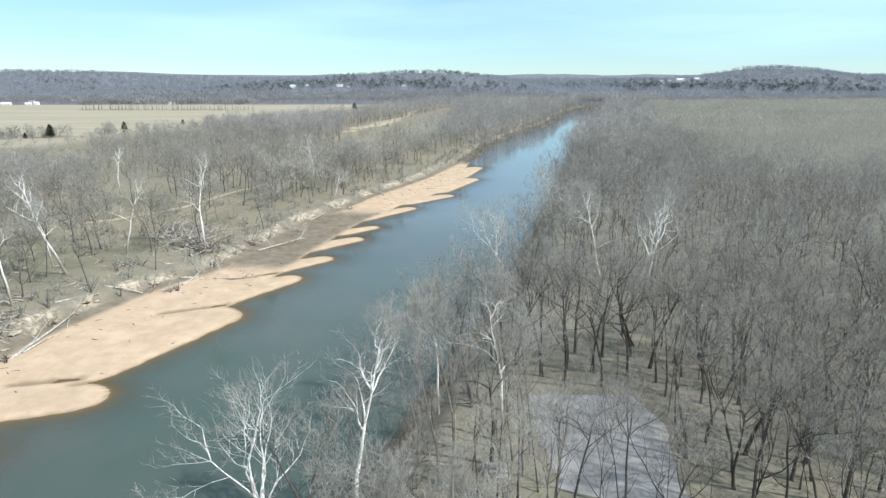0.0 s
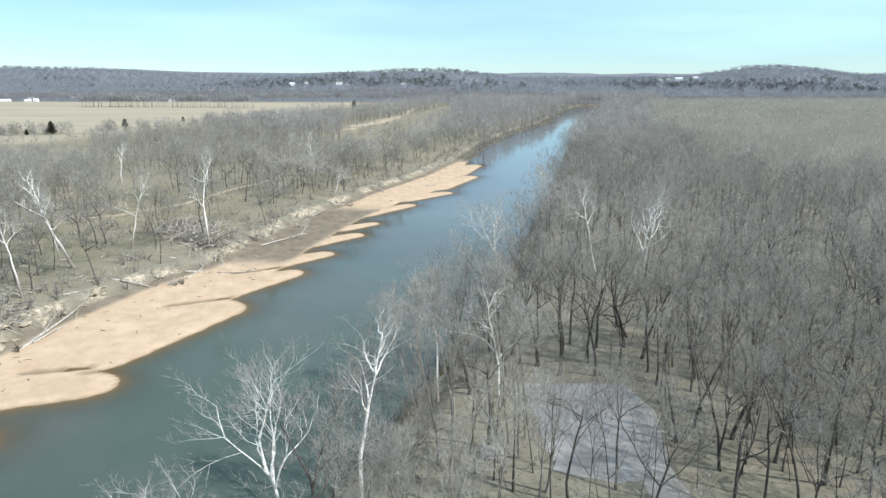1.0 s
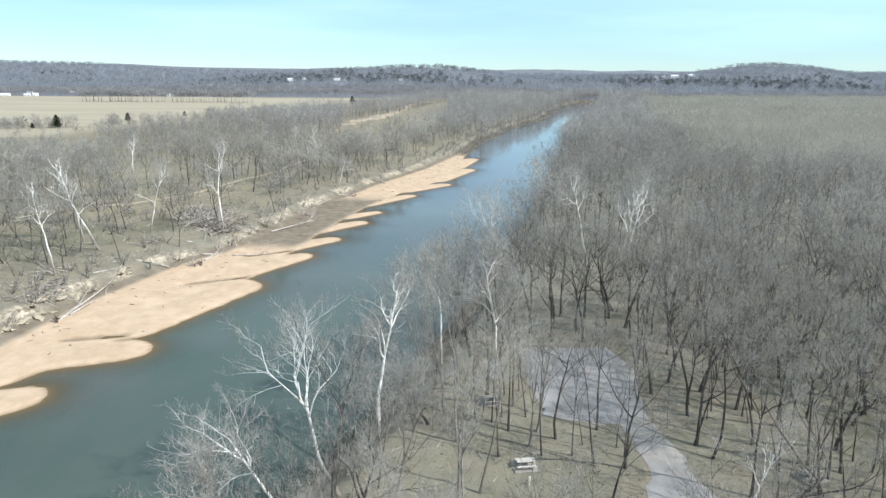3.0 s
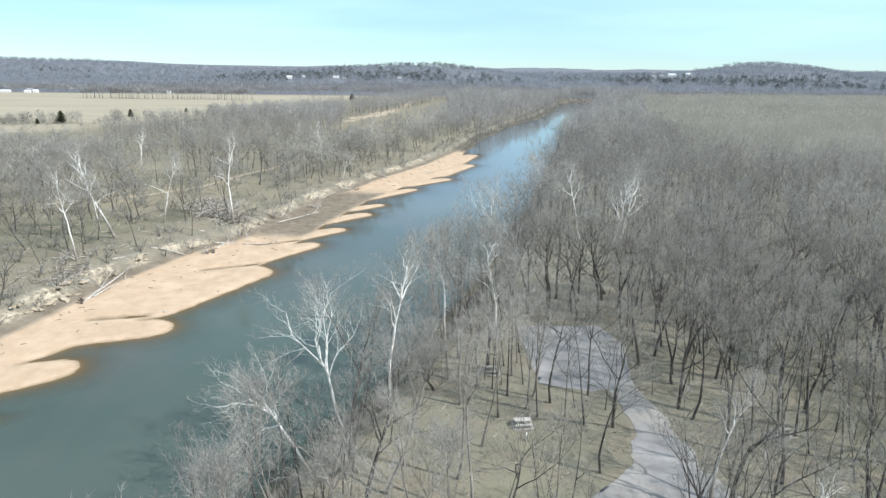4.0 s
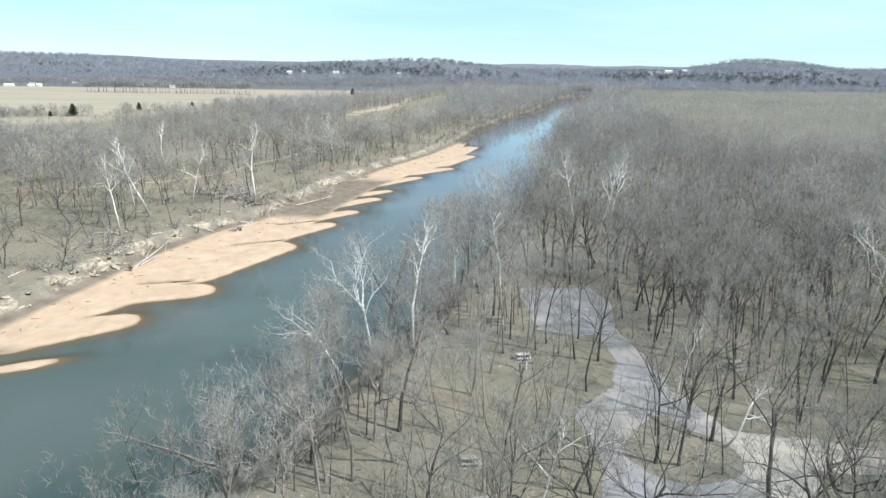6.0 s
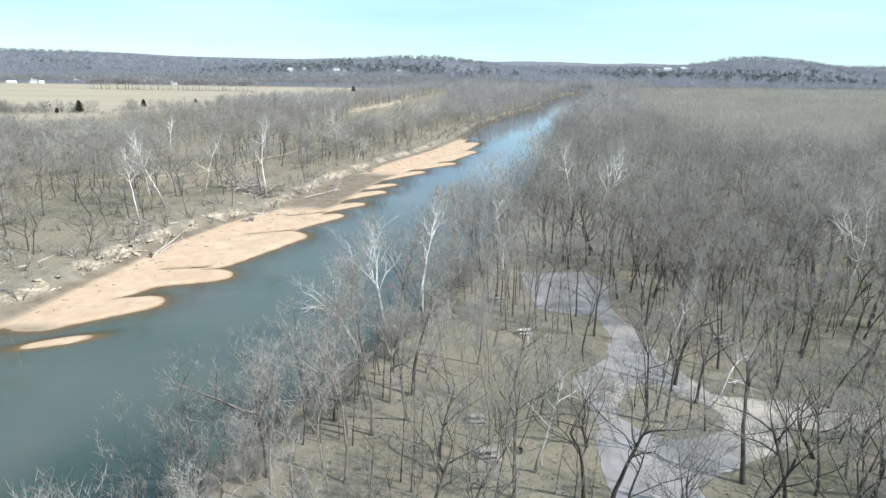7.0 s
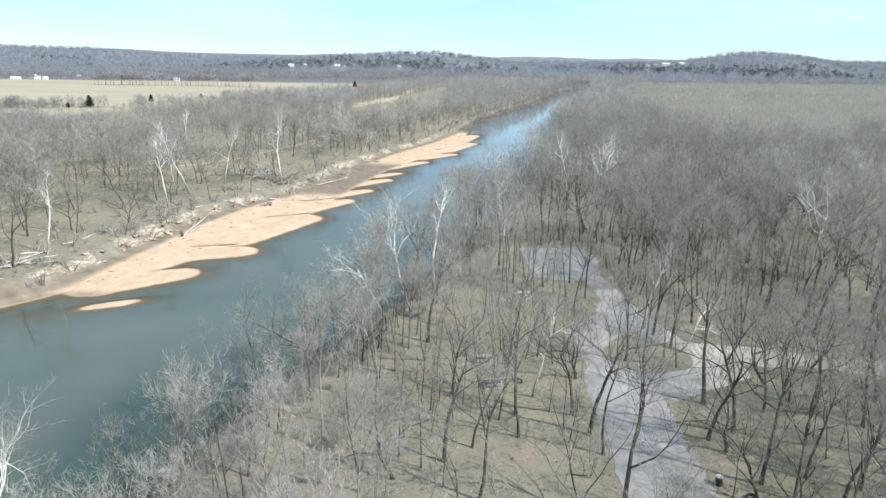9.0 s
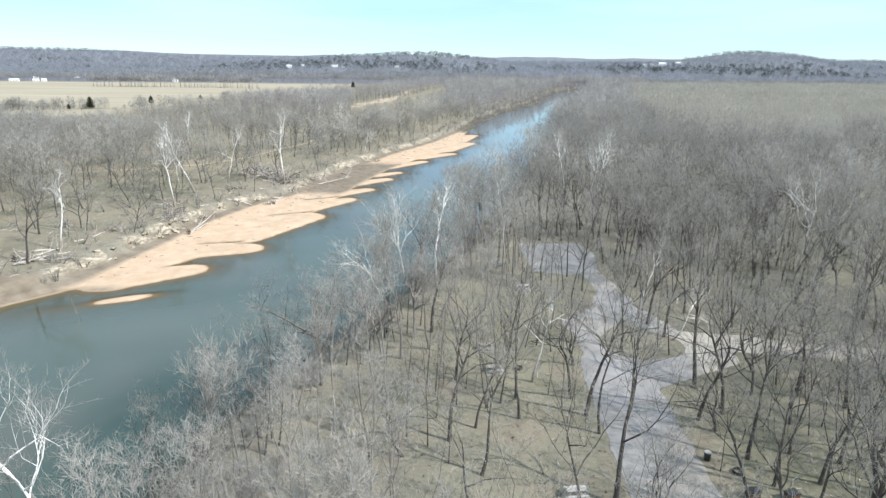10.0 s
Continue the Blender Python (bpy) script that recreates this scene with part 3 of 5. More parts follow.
def ribbon(name, line, widths, label):
    """A worn track laid over the ground along a line of points."""
    pts = [Vector((*p, 0)) for p in line]
    fine = []
    for a, b in zip(pts, pts[1:]):
        n = max(2, int((b - a).length / 3))
        fine += [a.lerp(b, i / n) for i in range(n)]
    fine.append(pts[-1])
    span = np.interp(np.linspace(0, len(widths) - 1, len(fine)), range(len(widths)), widths)
    verts, faces = [], []
    for i, p in enumerate(fine):
        d = (fine[min(i + 1, len(fine) - 1)] - fine[max(i - 1, 0)]).normalized()
        s = Vector((d.y, -d.x, 0))
        w = span[i] * (0.8 + 0.25 * math.sin(i * 0.9) + 0.15 * math.sin(i * 2.3))
        for k in (-0.5, -0.17, 0.17, 0.5):
            q = p + s * (w * k)
            verts.append((q.x, q.y, ground_z(q.x, q.y) + 0.05))
        if i:
            n = 4 * i
            faces += [(n - 4 + k, n - 3 + k, n + 1 + k, n + k) for k in range(3)]
    ob = big_mesh(name, np.array(verts), np.array(faces), M_SANDPATH, {})
    return tagged(ob, label, "track", kind="structure")


ribbon("dirt_track", [(-175, 140), (-117, 175), (-94, 189), (-81, 209), (-76, 233), (-67, 260), (-62, 300)], [2.2, 2.2], "pale dirt track through dry winter grass")
ribbon("sandy_track", [(-72, 515), (-70, 560), (-57, 600), (-50, 660), (-42, 767), (-31, 880), (-10, 965)], [10, 24, 17, 13, 13, 15], "broad sandy track along the edge of bare woods")
ribbon("farm_lane", [(-345, 385), (-299, 427), (-282, 448), (-257, 490), (-231, 561), (-205, 640)], [3.2, 3.2], "pale farm lane below a dry field")

# ---- trees ----


def bent(rng, a, d, length, n, curl, lift):
    """A line of points from a along d that wanders and turns upwards."""
    pts, d = [a.copy()], d.normalized()
    for _ in range(n):
        d = (d + Vector((rng.gauss(0, curl), rng.gauss(0, curl), rng.gauss(0, curl) + lift))).normalized()
        pts.append(pts[-1] + d * (length / n))
    return pts


def on_line(pts, t):
    k = min(int(t * (len(pts) - 1)), len(pts) - 2)
    return pts[k].lerp(pts[k + 1], t * (len(pts) - 1) - k), (pts[k + 1] - pts[k]).normalized()


# style: fork height, limbs, spread at the fork (degrees), crookedness, share of the trunk that runs on as a leader
HABITS = {"forest": ((0.24, 0.42), (5, 7), (20, 60), 0.16, 0.62), "oak": ((0.1, 0.16), (6, 7), (42, 82), 0.27, 0.42), "open": ((0.16, 0.3), (6, 8), (30, 74), 0.2, 0.5),
          "round": ((0.28, 0.34), (8, 9), (26, 72), 0.15, 0.6), "sycamore": ((0.42, 0.5), (8, 9), (28, 64), 0.2, 0.93),
          "leaner": ((0.36, 0.42), (6, 7), (24, 70), 0.21, 0.64), "slender": ((0.3, 0.48), (5, 7), (14, 44), 0.13, 0.78), "sapling": ((0.35, 0.45), (5, 6), (16, 40), 0.09, 0.9)}


def grow(seed, height, style="forest", detail=2):
    """Trunk, list of limbs, and twigs of a bare tree that forks into a dome of fine twigs. detail 2: near; 1: middle distance; 0: thin sapling."""
    rng = random.Random(seed)
    fork, n_limbs, spread, crook, leader = HABITS[style]
    trunk, limbs, twigs = Geo(), [], Geo()
    white = style in ("sycamore", "leaner")
    r0 = height * (0.0125 if white else 0.0155 if style == "round" else 0.0175 if style == "oak" else 0.0098 if style == "slender" else 0.0115 if detail == 2 else 0.009) * rng.uniform(0.8, 1.3)
    fh = rng.uniform(*fork)
    top = max(fh + 0.08, leader + rng.uniform(-0.05, 0.05))
    nt = 8 if detail == 2 else 4
    tp = bent(rng, Vector((0, 0, -0.4)), Vector((rng.gauss(0, 0.06), rng.gauss(0, 0.06), 1)), height * top, nt, crook * 0.5, 0.05)
    thin = 0.9 if top > 0.8 else 0.62
    trunk.tube(tp, [r0 * (1.25 if i == 0 else 1.0) * (1 - thin * (i / nt) ** 0.9) for i in range(nt + 1)], 7 if detail == 2 else 3, detail == 2)
    tw = {2: 0.0135, 1: 0.031, 0: 0.0125}[detail]
    n_l1, n_l2, n_tw, n_sub = {2: (5, 4, 4, 3), 1: (4, 3, 3, 3), 0: (3, 2, 3, 3)}[detail]
    if style == "open" and detail == 1:
        n_l1, n_tw, tw = 5, 4, 0.036
    if style == "sycamore":
        n_l1, n_l2 = 4, 4

    def away(d, lo, hi):
        """A direction that leaves d at an angle between lo and hi degrees, rather upwards."""
        s = d.cross(Vector((rng.gauss(0, 1), rng.gauss(0, 1), rng.gauss(0, 1)))).normalized()
        if s.z < -0.2 and rng.random() < 0.6:
            s = -s
        a = radians(rng.uniform(lo, hi))
        return d * math.cos(a) + s * math.sin(a)

    def spray(p, d, size):
        """One twig and the side twigs it carries."""
        e = p + d * size
        twigs.sliver(p, e, tw * 1.25, rng.uniform(0, 3.1))
        for _ in range(n_sub):
            q = p.lerp(e, rng.uniform(0.15, 0.9))
            twigs.sliver(q, q + away(d, 20, 65) * size * rng.uniform(0.4, 0.85), tw * 0.85, rng.uniform(0, 3.1))

    unit = height * 0.06
    for i in range(rng.randint(*n_limbs)):
        limb = Geo()
        last = i == 0
        t = 0.999 if last else (fh + (top - fh) * rng.uniform(0, 0.95) ** (0.8 if top > 0.8 else 1.0)) / top
        a, d = on_line(tp, min(t, 0.999))
        az = i * 2.4 + rng.uniform(-0.6, 0.6)
        tilt = radians(rng.uniform(2, 16) if last else rng.uniform(*spread) * (1.12 - 0.3 * t))
        out = Vector((math.cos(az) * math.sin(tilt), math.sin(az) * math.sin(tilt), math.cos(tilt)))
        if top > 0.8:
            length = height * (0.12 if last else rng.uniform(0.17, 0.29) * (1.25 - 0.75 * (t * top - fh) / (1 - fh)))
        else:
            length = height * (1 - fh) * rng.uniform(0.52, 0.68) * (0.75 if last else 1.0)
        n = 6 if white else 5 if detail == 2 else 3
        lp = bent(rng, a, out, length, n, crook, 0.07)
        lr = r0 * (0.3 if last else rng.uniform(0.34, 0.5)) * (1.1 - 0.55 * t * top) * (1.12 if white else 1.7 if style == "round" else 1.0)
        limb.tube(lp, [lr * (1 - 0.72 * k / n) for k in range(n + 1)], 5 if white else 4 if detail == 2 else 3, False)
        for j in range(n_l1):
            u = 0.999 if j == 0 else 0.24 + 0.72 * (j + rng.uniform(-0.4, 0.4)) / n_l1
            b, bd = on_line(lp, min(u, 0.999))
            l1 = length * rng.uniform(0.4, 0.62) * (1.15 - 0.4 * u)
            bp = bent(rng, b, away(bd, 8, 30) if j == 0 else away(bd, 28, 60), l1, 3 if detail == 2 else 2, crook * 1.15, 0.05)
            br = max(lr * 0.42 * (1.1 - 0.5 * u), 0.02)
            if detail == 2:
                limb.tube(bp, [br, br * 0.75, br * 0.5, 0.012], 3, False)
            else:
                limb.spike(bp[0], bp[1], br)
                limb.sliver(bp[1], bp[2], br * 0.7, rng.uniform(0, 3.1))
            for k in range(n_l2):
                v = 0.999 if k == 0 else 0.2 + 0.75 * (k + rng.uniform(-0.4, 0.4)) / n_l2
                c, cd = on_line(bp, min(v, 0.999))
                l2 = max(l1 * rng.uniform(0.42, 0.65) * (1.15 - 0.4 * v), unit * 0.8)
                ed = away(cd, 10, 30) if k == 0 else away(cd, 28, 62)
                e = c + ed * l2
                if detail == 2:
                    limb.spike(c, e, br * 0.45)
                else:
                    limb.sliver(c, e, max(br * 0.5, 0.022 if detail else 0.01), rng.uniform(0, 3.1))
                for m in range(n_tw):
                    w = 0.95 if m == 0 else rng.uniform(0.15, 1.0)
                    spray(c.lerp(e, w), away(ed, 12, 60), unit * rng.uniform(0.6, 1.2))
        limbs.append(limb)
    # bring the crown's top to the height asked for
    tall = max(p.z for p in twigs.v)
    k = height / tall
    for g in (trunk, *limbs, twigs):
        g.v = [p * k for p in g.v]
    return trunk, limbs, twigs


def grow_shrub(seed, height, detail=2):
    rng = random.Random(seed)
    stems, twigs = Geo(), Geo()
    for i in range(9 if detail == 2 else 5):
        az = rng.uniform(0, 6.28)
        out = Vector((math.cos(az) * 0.6, math.sin(az) * 0.6, 1))
        sp = bent(rng, Vector((math.cos(az) * 0.25, math.sin(az) * 0.25, -0.15)), out, height * rng.uniform(0.7, 1.0), 3, 0.16, 0.02)
        stems.tube(sp, [0.05, 0.04, 0.025, 0.012], 3, False)
        for k in range(44 if detail == 2 else 16):
            c, cd = on_line(sp, rng.uniform(0.2, 0.999))
            s2 = Vector((rng.gauss(0, 1), rng.gauss(0, 1), rng.gauss(0.2, 0.7))).normalized()
            e = c + (cd * 0.6 + s2 * 0.8).normalized() * rng.uniform(0.4, 1.1) * height * (0.22 if detail == 2 else 0.28)
            if detail == 2:
                twigs.sliver(c, e, 0.009, rng.uniform(0, 3))
                for _ in range(6):
                    g = c.lerp(e, rng.uniform(0.3, 0.9))
                    twigs.sliver(g, g + (cd * 0.4 + Vector((rng.gauss(0, 0.7), rng.gauss(0, 0.7), rng.gauss(0.2, 0.6)))) * height * 0.09, 0.006, rng.uniform(0, 3))
            else:
                twigs.sliver(c, e, 0.042, rng.uniform(0, 3))
    return stems, twigs


def grow_far(seed, height, slender=False):
    """A distant bare tree: bole, a few limbs and a cloud of twig ends."""
    rng = random.Random(seed)
    g = Geo()
    top = Vector((rng.gauss(0, 0.4), rng.gauss(0, 0.4), height * 0.9))
    g.spike(Vector((0, 0, -0.5)), top, height * (0.011 if slender else 0.014))
    wide = height * (0.2 if slender else 0.3)
    for _ in range(9):
        t = rng.uniform(0.35, 0.8)
        az = rng.uniform(0, 6.28)
        a = Vector((0, 0, -0.5)).lerp(top, t)
        g.spike(a, a + Vector((math.cos(az) * wide * 0.8, math.sin(az) * wide * 0.8, height * rng.uniform(0.12, 0.3))), 0.08)
    for _ in range(58 if slender else 74):
        t = rng.uniform(0.0, 1.0)
        h = height * ((0.36 if slender else 0.14) + (0.6 if slender else 0.8) * t ** 0.8)
        rr = wide * math.sqrt(rng.uniform(0.02, 1)) * (1.0 - 0.75 * max(0, t - 0.35) / 0.65) * (0.55 + 0.45 * min(1, t / 0.3))
        az = rng.uniform(0, 6.28)
        a = Vector((math.cos(az) * rr * 0.8, math.sin(az) * rr * 0.8, h))
        w = 0.45 if slender else 0.9
        d = Vector((math.cos(az) * rng.uniform(0, w), math.sin(az) * rng.uniform(0, w), rng.uniform(0.3, 1.1))) + Vector((rng.gauss(0, 0.4 * w), rng.gauss(0, 0.4 * w), 0))
        g.sliver(a, a + d.normalized() * rng.uniform(0.07, 0.15) * height, rng.uniform(0.058, 0.115), rng.uniform(0, 3.1))
    return g


def grow_hill(seed, height, n=34, thick=1.0, mid=0.42, span=1.0, wide=0.42):
    """A tree on the far slopes: bole and a full round crown of upright twigs."""
    rng = random.Random(seed)
    g = Geo()
    g.spike(Vector((0, 0, -0.5)), Vector((0, 0, height * 0.8)), height * 0.02)
    for _ in range(n):
        p = Vector((rng.gauss(0, 1), rng.gauss(0, 1), rng.gauss(0, 1))).normalized() * rng.uniform(0.45, 1.0)
        a = Vector((p.x * height * wide, p.y * height * wide, height * (mid + (0.9 - mid) * p.z)))
        d = Vector((p.x * 0.7 + rng.gauss(0, 0.3), p.y * 0.7 + rng.gauss(0, 0.3), 1.0)).normalized()
        g.sliver(a, a + d * height * span * rng.uniform(0.12, 0.24), thick * rng.uniform(0.3, 0.55), rng.uniform(0, 3.1))
    return g


def grow_pine(seed, height, n=240, wide=0.24, round_top=False):
    rng = random.Random(seed)
    g = Geo()
    g.spike(Vector((0, 0, -0.4)), Vector((0, 0, height * (0.9 if round_top else 1.0))), height * 0.016)
    for _ in range(n):
        t = rng.uniform(0.06, 1.0) ** 0.8
        prof = min(1.0, 0.35 + t / 0.3) * (1.02 - t) ** 0.5 if round_top else (1.02 - t) ** 0.75
        rr = height * wide * prof * rng.uniform(0.45, 1.15)
        az = rng.uniform(0, 6.28)
        a = Vector((math.cos(az) * rr * 0.25, math.sin(az) * rr * 0.25, height * t))
        b = Vector((math.cos(az) * rr, math.sin(az) * rr, height * (t - 0.02 + rng.uniform(-0.03, 0.09 if round_top else 0.05))))
        g.sliver(a, b, height * rng.uniform(0.025, 0.05) * (1.2 if round_top else 0.8), rng.uniform(0, 3.1))
    return g


PART_MESHES = {}


def two_tone(name, solid, mat_a, fine, mat_b):
    """Boughs and their twigs as one mesh in two materials."""
    g = Geo()
    for src in (*solid, fine):
        n = len(g.v)
        g.v += src.v
        g.f += [tuple(i + n for i in f) for f in src.f]
    me = g.mesh(name, mat_a)
    me.materials.append(mat_b)
    k = sum(len(src.f) for src in solid)
    me.polygons.foreach_set("material_index", [0] * k + [1] * len(fine.f))
    return me


def tree_meshes(kind, n):
    """Meshes of one grown tree, made once and shared."""
    if (kind, n) not in PART_MESHES:
        if kind == "shrub":
            stems, twigs = grow_shrub(900 + n, 3.6)
            made = [("crown", two_tone("crown", [stems], M_BARK_PALE, twigs, M_TWIG_SYC))]
        elif kind == "sycamore":
            trunk, limbs, twigs = grow(500 + n, 20.0, "leaner" if n % 2 else "sycamore")
            made = [("trunk", trunk.mesh("trunk", M_SYC, True))] + [("limb", g.mesh("limb", M_SYC)) for g in limbs]
            made.append(("crown", twigs.mesh("crown", M_TWIG_SYC)))
        elif kind == "river":
            trunk, limbs, twigs = grow(655 + n, 17.0, "round", 2)
            bark = M_BARK_PALE if n else M_BARK_MID
            made = [("trunk", trunk.mesh("trunk", bark, True)), ("crown", two_tone("crown", limbs, bark, twigs, M_TWIG_SYC))]
        elif kind == "slender":
            trunk, limbs, twigs = grow(170 + n, 17.0, kind)
            made = [("trunk", trunk.mesh("trunk", M_BARK_PALE, True)), ("crown", two_tone("crown", limbs, M_BARK_PALE, twigs, M_TWIG_SYC))]
        elif kind in ("spreading", "bank") and n < 3:
            trunk, limbs, twigs = grow(600 + n, 14.0, "oak" if kind == "spreading" else "open", 2)
            made = [("trunk", trunk.mesh("trunk", M_BARK, True)), ("crown", two_tone("crown", limbs, M_BARK, twigs, M_TWIG))]
        else:
            trunk, limbs, twigs = grow((200 if kind == "sapling" else 700 if kind == "bank" else 100) + n, 12.0 if kind == "sapling" else 17.0, "sapling" if kind == "sapling" else "forest", 0 if kind == "sapling" else 2)
            made = [("trunk", trunk.mesh("trunk", M_BARK, True)), ("crown", two_tone("crown", limbs, M_BARK, twigs, M_TWIG))]
        PART_MESHES[kind, n] = made
    return PART_MESHES[kind, n]


TREE_TAGS = {"forest": ("bare_tree", "bare grey-brown winter tree on the riverside flat", "tree", "bare riverside trees"),
             "spreading": ("spreading_tree", "low-forked bare tree with wide crooked boughs", "tree", "spreading trees"),
             "slender": ("slender_tree", "slim pale grey bare tree near the river bank", "tree", "slim pale trees"),
             "sapling": ("bare_sapling", "thin bare young tree among taller ones", "tree", "bare saplings"),
             "river": ("riverside_tree", "large round-crowned pale grey tree at the water's edge", "tree", ""),
             "bank": ("bank_tree", "bare crooked tree on the plain above the cut bank", "tree", "trees above the bank"),
             "sycamore": ("sycamore_tree", "bare sycamore with chalk-white upper limbs", "tree", "white sycamores"),
             "shrub": ("bare_shrub", "leafless grey thicket shrub on the bank", "shrub", "bank shrubs")}


def plant(kind, n, x, y, scale, turn, tilt=0.0, tilt_to=0.0):
    name, label, cat, group = TREE_TAGS[kind]
    ob = new(name)
    ob.empty_display_size = 0.5
    q = Matrix.Rotation(tilt_to, 4, "Z") @ Matrix.Rotation(tilt, 4, "Y") @ Matrix.Rotation(-tilt_to, 4, "Z")
    ob.matrix_world = Matrix.Translation((x, y, ground_z(x, y))) @ q @ Matrix.Rotation(turn, 4, "Z") @ Matrix.Diagonal((scale, scale, scale, 1))
    trunk = None
    for pn, me in tree_meshes(kind, n):
        made = part(pn, me, None, trunk if pn == "limb" else ob)
        trunk = made if pn == "trunk" else trunk
    return tagged(ob, label + (", leaning over the water" if tilt > 0.3 and kind == "sycamore" else ""), cat, group)


rng = random.Random(7)
taken = []


def free(x, y, gap):
    for a, b, g in taken:
        if (a - x) ** 2 + (b - y) ** 2 < max(gap, g) ** 2:
            return False
    taken.append((x, y, gap))
    return True


# sycamores: x, y, height against 20 m, lean in degrees, direction of lean
SYCAMORES = [(-7, 53, 1.12, 2, 0), (6.8, 71, 0.95, 2, 0), (-10.5, 47, 1.05, 25, 165), (-14.5, 43, 0.78, 40, 150), (-0.5, 80, 0.9, 6, 170),
             (14, 126, 1.15, 26, 178), (32, 113, 1.2, 0, 0), (36, 118, 1.2, 0, 0), (30, 124, 1.1, 0, 0), (26.3, 30, 0.52, 42, 350),
             (62, 62, 1.1, 12, 150), (-55, 153, 1.3, 8, 175), (-77, 135, 1.25, 7, 180), (-75.5, 115, 1.1, 3, 0), (-72, 150.6, 1.0, 2, 0)]
SYCAMORES += [(-113, 234, 1.0, 0, 0), (-47, 246, 1.15, 3, 0), (4.5, 17.5, 0.72, 3, 0), (24, 38, 0.7, 2, 0),
              (-83, 73, 0.95, 4, 0), (-84, 142, 0.9, 4, 0), (-70, 300, 0.95, 2, 0), (-36, 300, 0.9, 5, 0), (-37, 222, 0.7, 24, 20),
              (33, 200, 0.9, 10, 180)]
for i, (x, y, s, le, to) in enumerate(SYCAMORES):
    taken.append((x, y, 3.0))
    plant("sycamore", (1 + 2 * (i % 3)) if le > 10 or 0 < le < 1 else 2 * (i % 3), x, y, s, i * 1.7, radians(le), radians(to))

# low-forked trees: x, y, scale, lean
for i, (x, y, s, le) in enumerate([(-10.9, 1.4, 0.8, 6), (-16.5, 27, 0.7, 10), (10.5, 22, 0.75, 14), (33.5, 20, 0.95, 4), (41, 24, 1.0, 3), (22.5, 6.0, 0.7, 12), (-2.0, 60, 0.8, 8), (47, 60, 1.0, 4),
                                   (44, 104, 1.2, 3), (54, 118, 1.3, 5), (67, 99, 1.35, 2), (77, 112, 1.3, 4), (70, 132, 1.4, 3), (48, 142, 1.25, 5), (86, 92, 1.3, 2), (29, 98, 1.1, 4)]):
    taken.append((x, y, 3.0))
    plant("spreading", 2 - i % 3, x, y, s, i * 2.1, radians(le), radians(200))

taken.append((-21.3, 16.6, 5.5))
plant("river", 0, -21.3, 16.6, 0.98, 0.6, radians(2), 3.0)
taken.append((-12, -5, 5.0))   # open grass beside the first low-forked tree
taken.append((-40, -10, 4.0))
plant("sycamore", 3, -40, -10, 1.02, 0.9, radians(2), radians(190))

# trees round the drive
SPOTS = [(3.1, 28.4), (1.9, 13.5), (-3.3, 6.8), (21.5, 8.2), (24.8, 9.6), (24.7, 35.9), (18.1, 27), (38.3, 17.1), (31.4, 7.4), (38, 36.8),
         (40.9, 30.5), (45.4, 44.3), (9.2, 9.2), (8.3, 13.3), (20.5, 26.8), (46, 45.8), (28, 53.3), (37.4, 51.9), (29.9, 65.2), (42, 54.8),
         (5.1, 66.5), (35.1, 63.7), (28.8, 62.3), (1.7, 8.7), (9.9, 5.5), (24, -3.6), (37.8, 1.8), (35.5, 13.7), (-10.6, 44.1),
         (8.2, 64.5), (9.4, 68.4), (8.9, 55.4), (12.1, 57), (17.1, 59), (18.3, 51.5), (27.2, 55.8), (-6.2, 4.3)]
SPOTS += [(25.6, 31.3), (-3.3, -1.6), (10.2, 58.5), (40, 50.5), (37.2, 35.0), (57.7, 55.8), (-12, 24), (-8, 33), (-5, 18)]
for i, (x, y) in enumerate(SPOTS):
    taken.append((x, y, 2.0))
    plant("slender" if x - float(right_x(y)) < 24 and i % 4 else "forest", i % 8, x, y, (rng.uniform(1.1, 1.3) if x - float(right_x(y)) < 22 and y > 12 else rng.uniform(0.92, 1.2)), rng.uniform(0, 6.28), radians(rng.uniform(0, 6)), rng.uniform(0, 6.28))

# closed woods beyond and beside the clearing
count = 0
for _ in range(9000):
    x, y = rng.uniform(-40, 72), rng.uniform(-42, 96)
    g = x - float(right_x(y))
    if g < 1.5 or float(gravel_d(np.array(x), np.array(y))) < 1.2:
        continue
    open_ground = math.exp(-((x - 10) / 7) ** 2 - ((y - 38) / 24) ** 2) + 1.2 * math.exp(-((x + 1) / 12) ** 2 - ((y - 1) / 14) ** 2) + 0.55 * math.exp(-((x - 41) / 12) ** 2 - ((y - 40) / 15) ** 2)
    gap = 3.9 + (0.5 if x > 24 and y < 48 else 0) + 7 * min(1, open_ground) - (0.6 if g < 12 else 0)
    if (y < 50 and g < 13) or (y < 75 and g < 5):
        continue
    if free(x, y, gap):
        plant("slender" if g < 30 and y < 78 else "forest", rng.randrange(8), x, y, rng.uniform(0.9, 1.25), rng.uniform(0, 6.28), radians(rng.uniform(0, 8)), rng.uniform(0, 6.28))
        count += 1
    if count >= 300:
        break
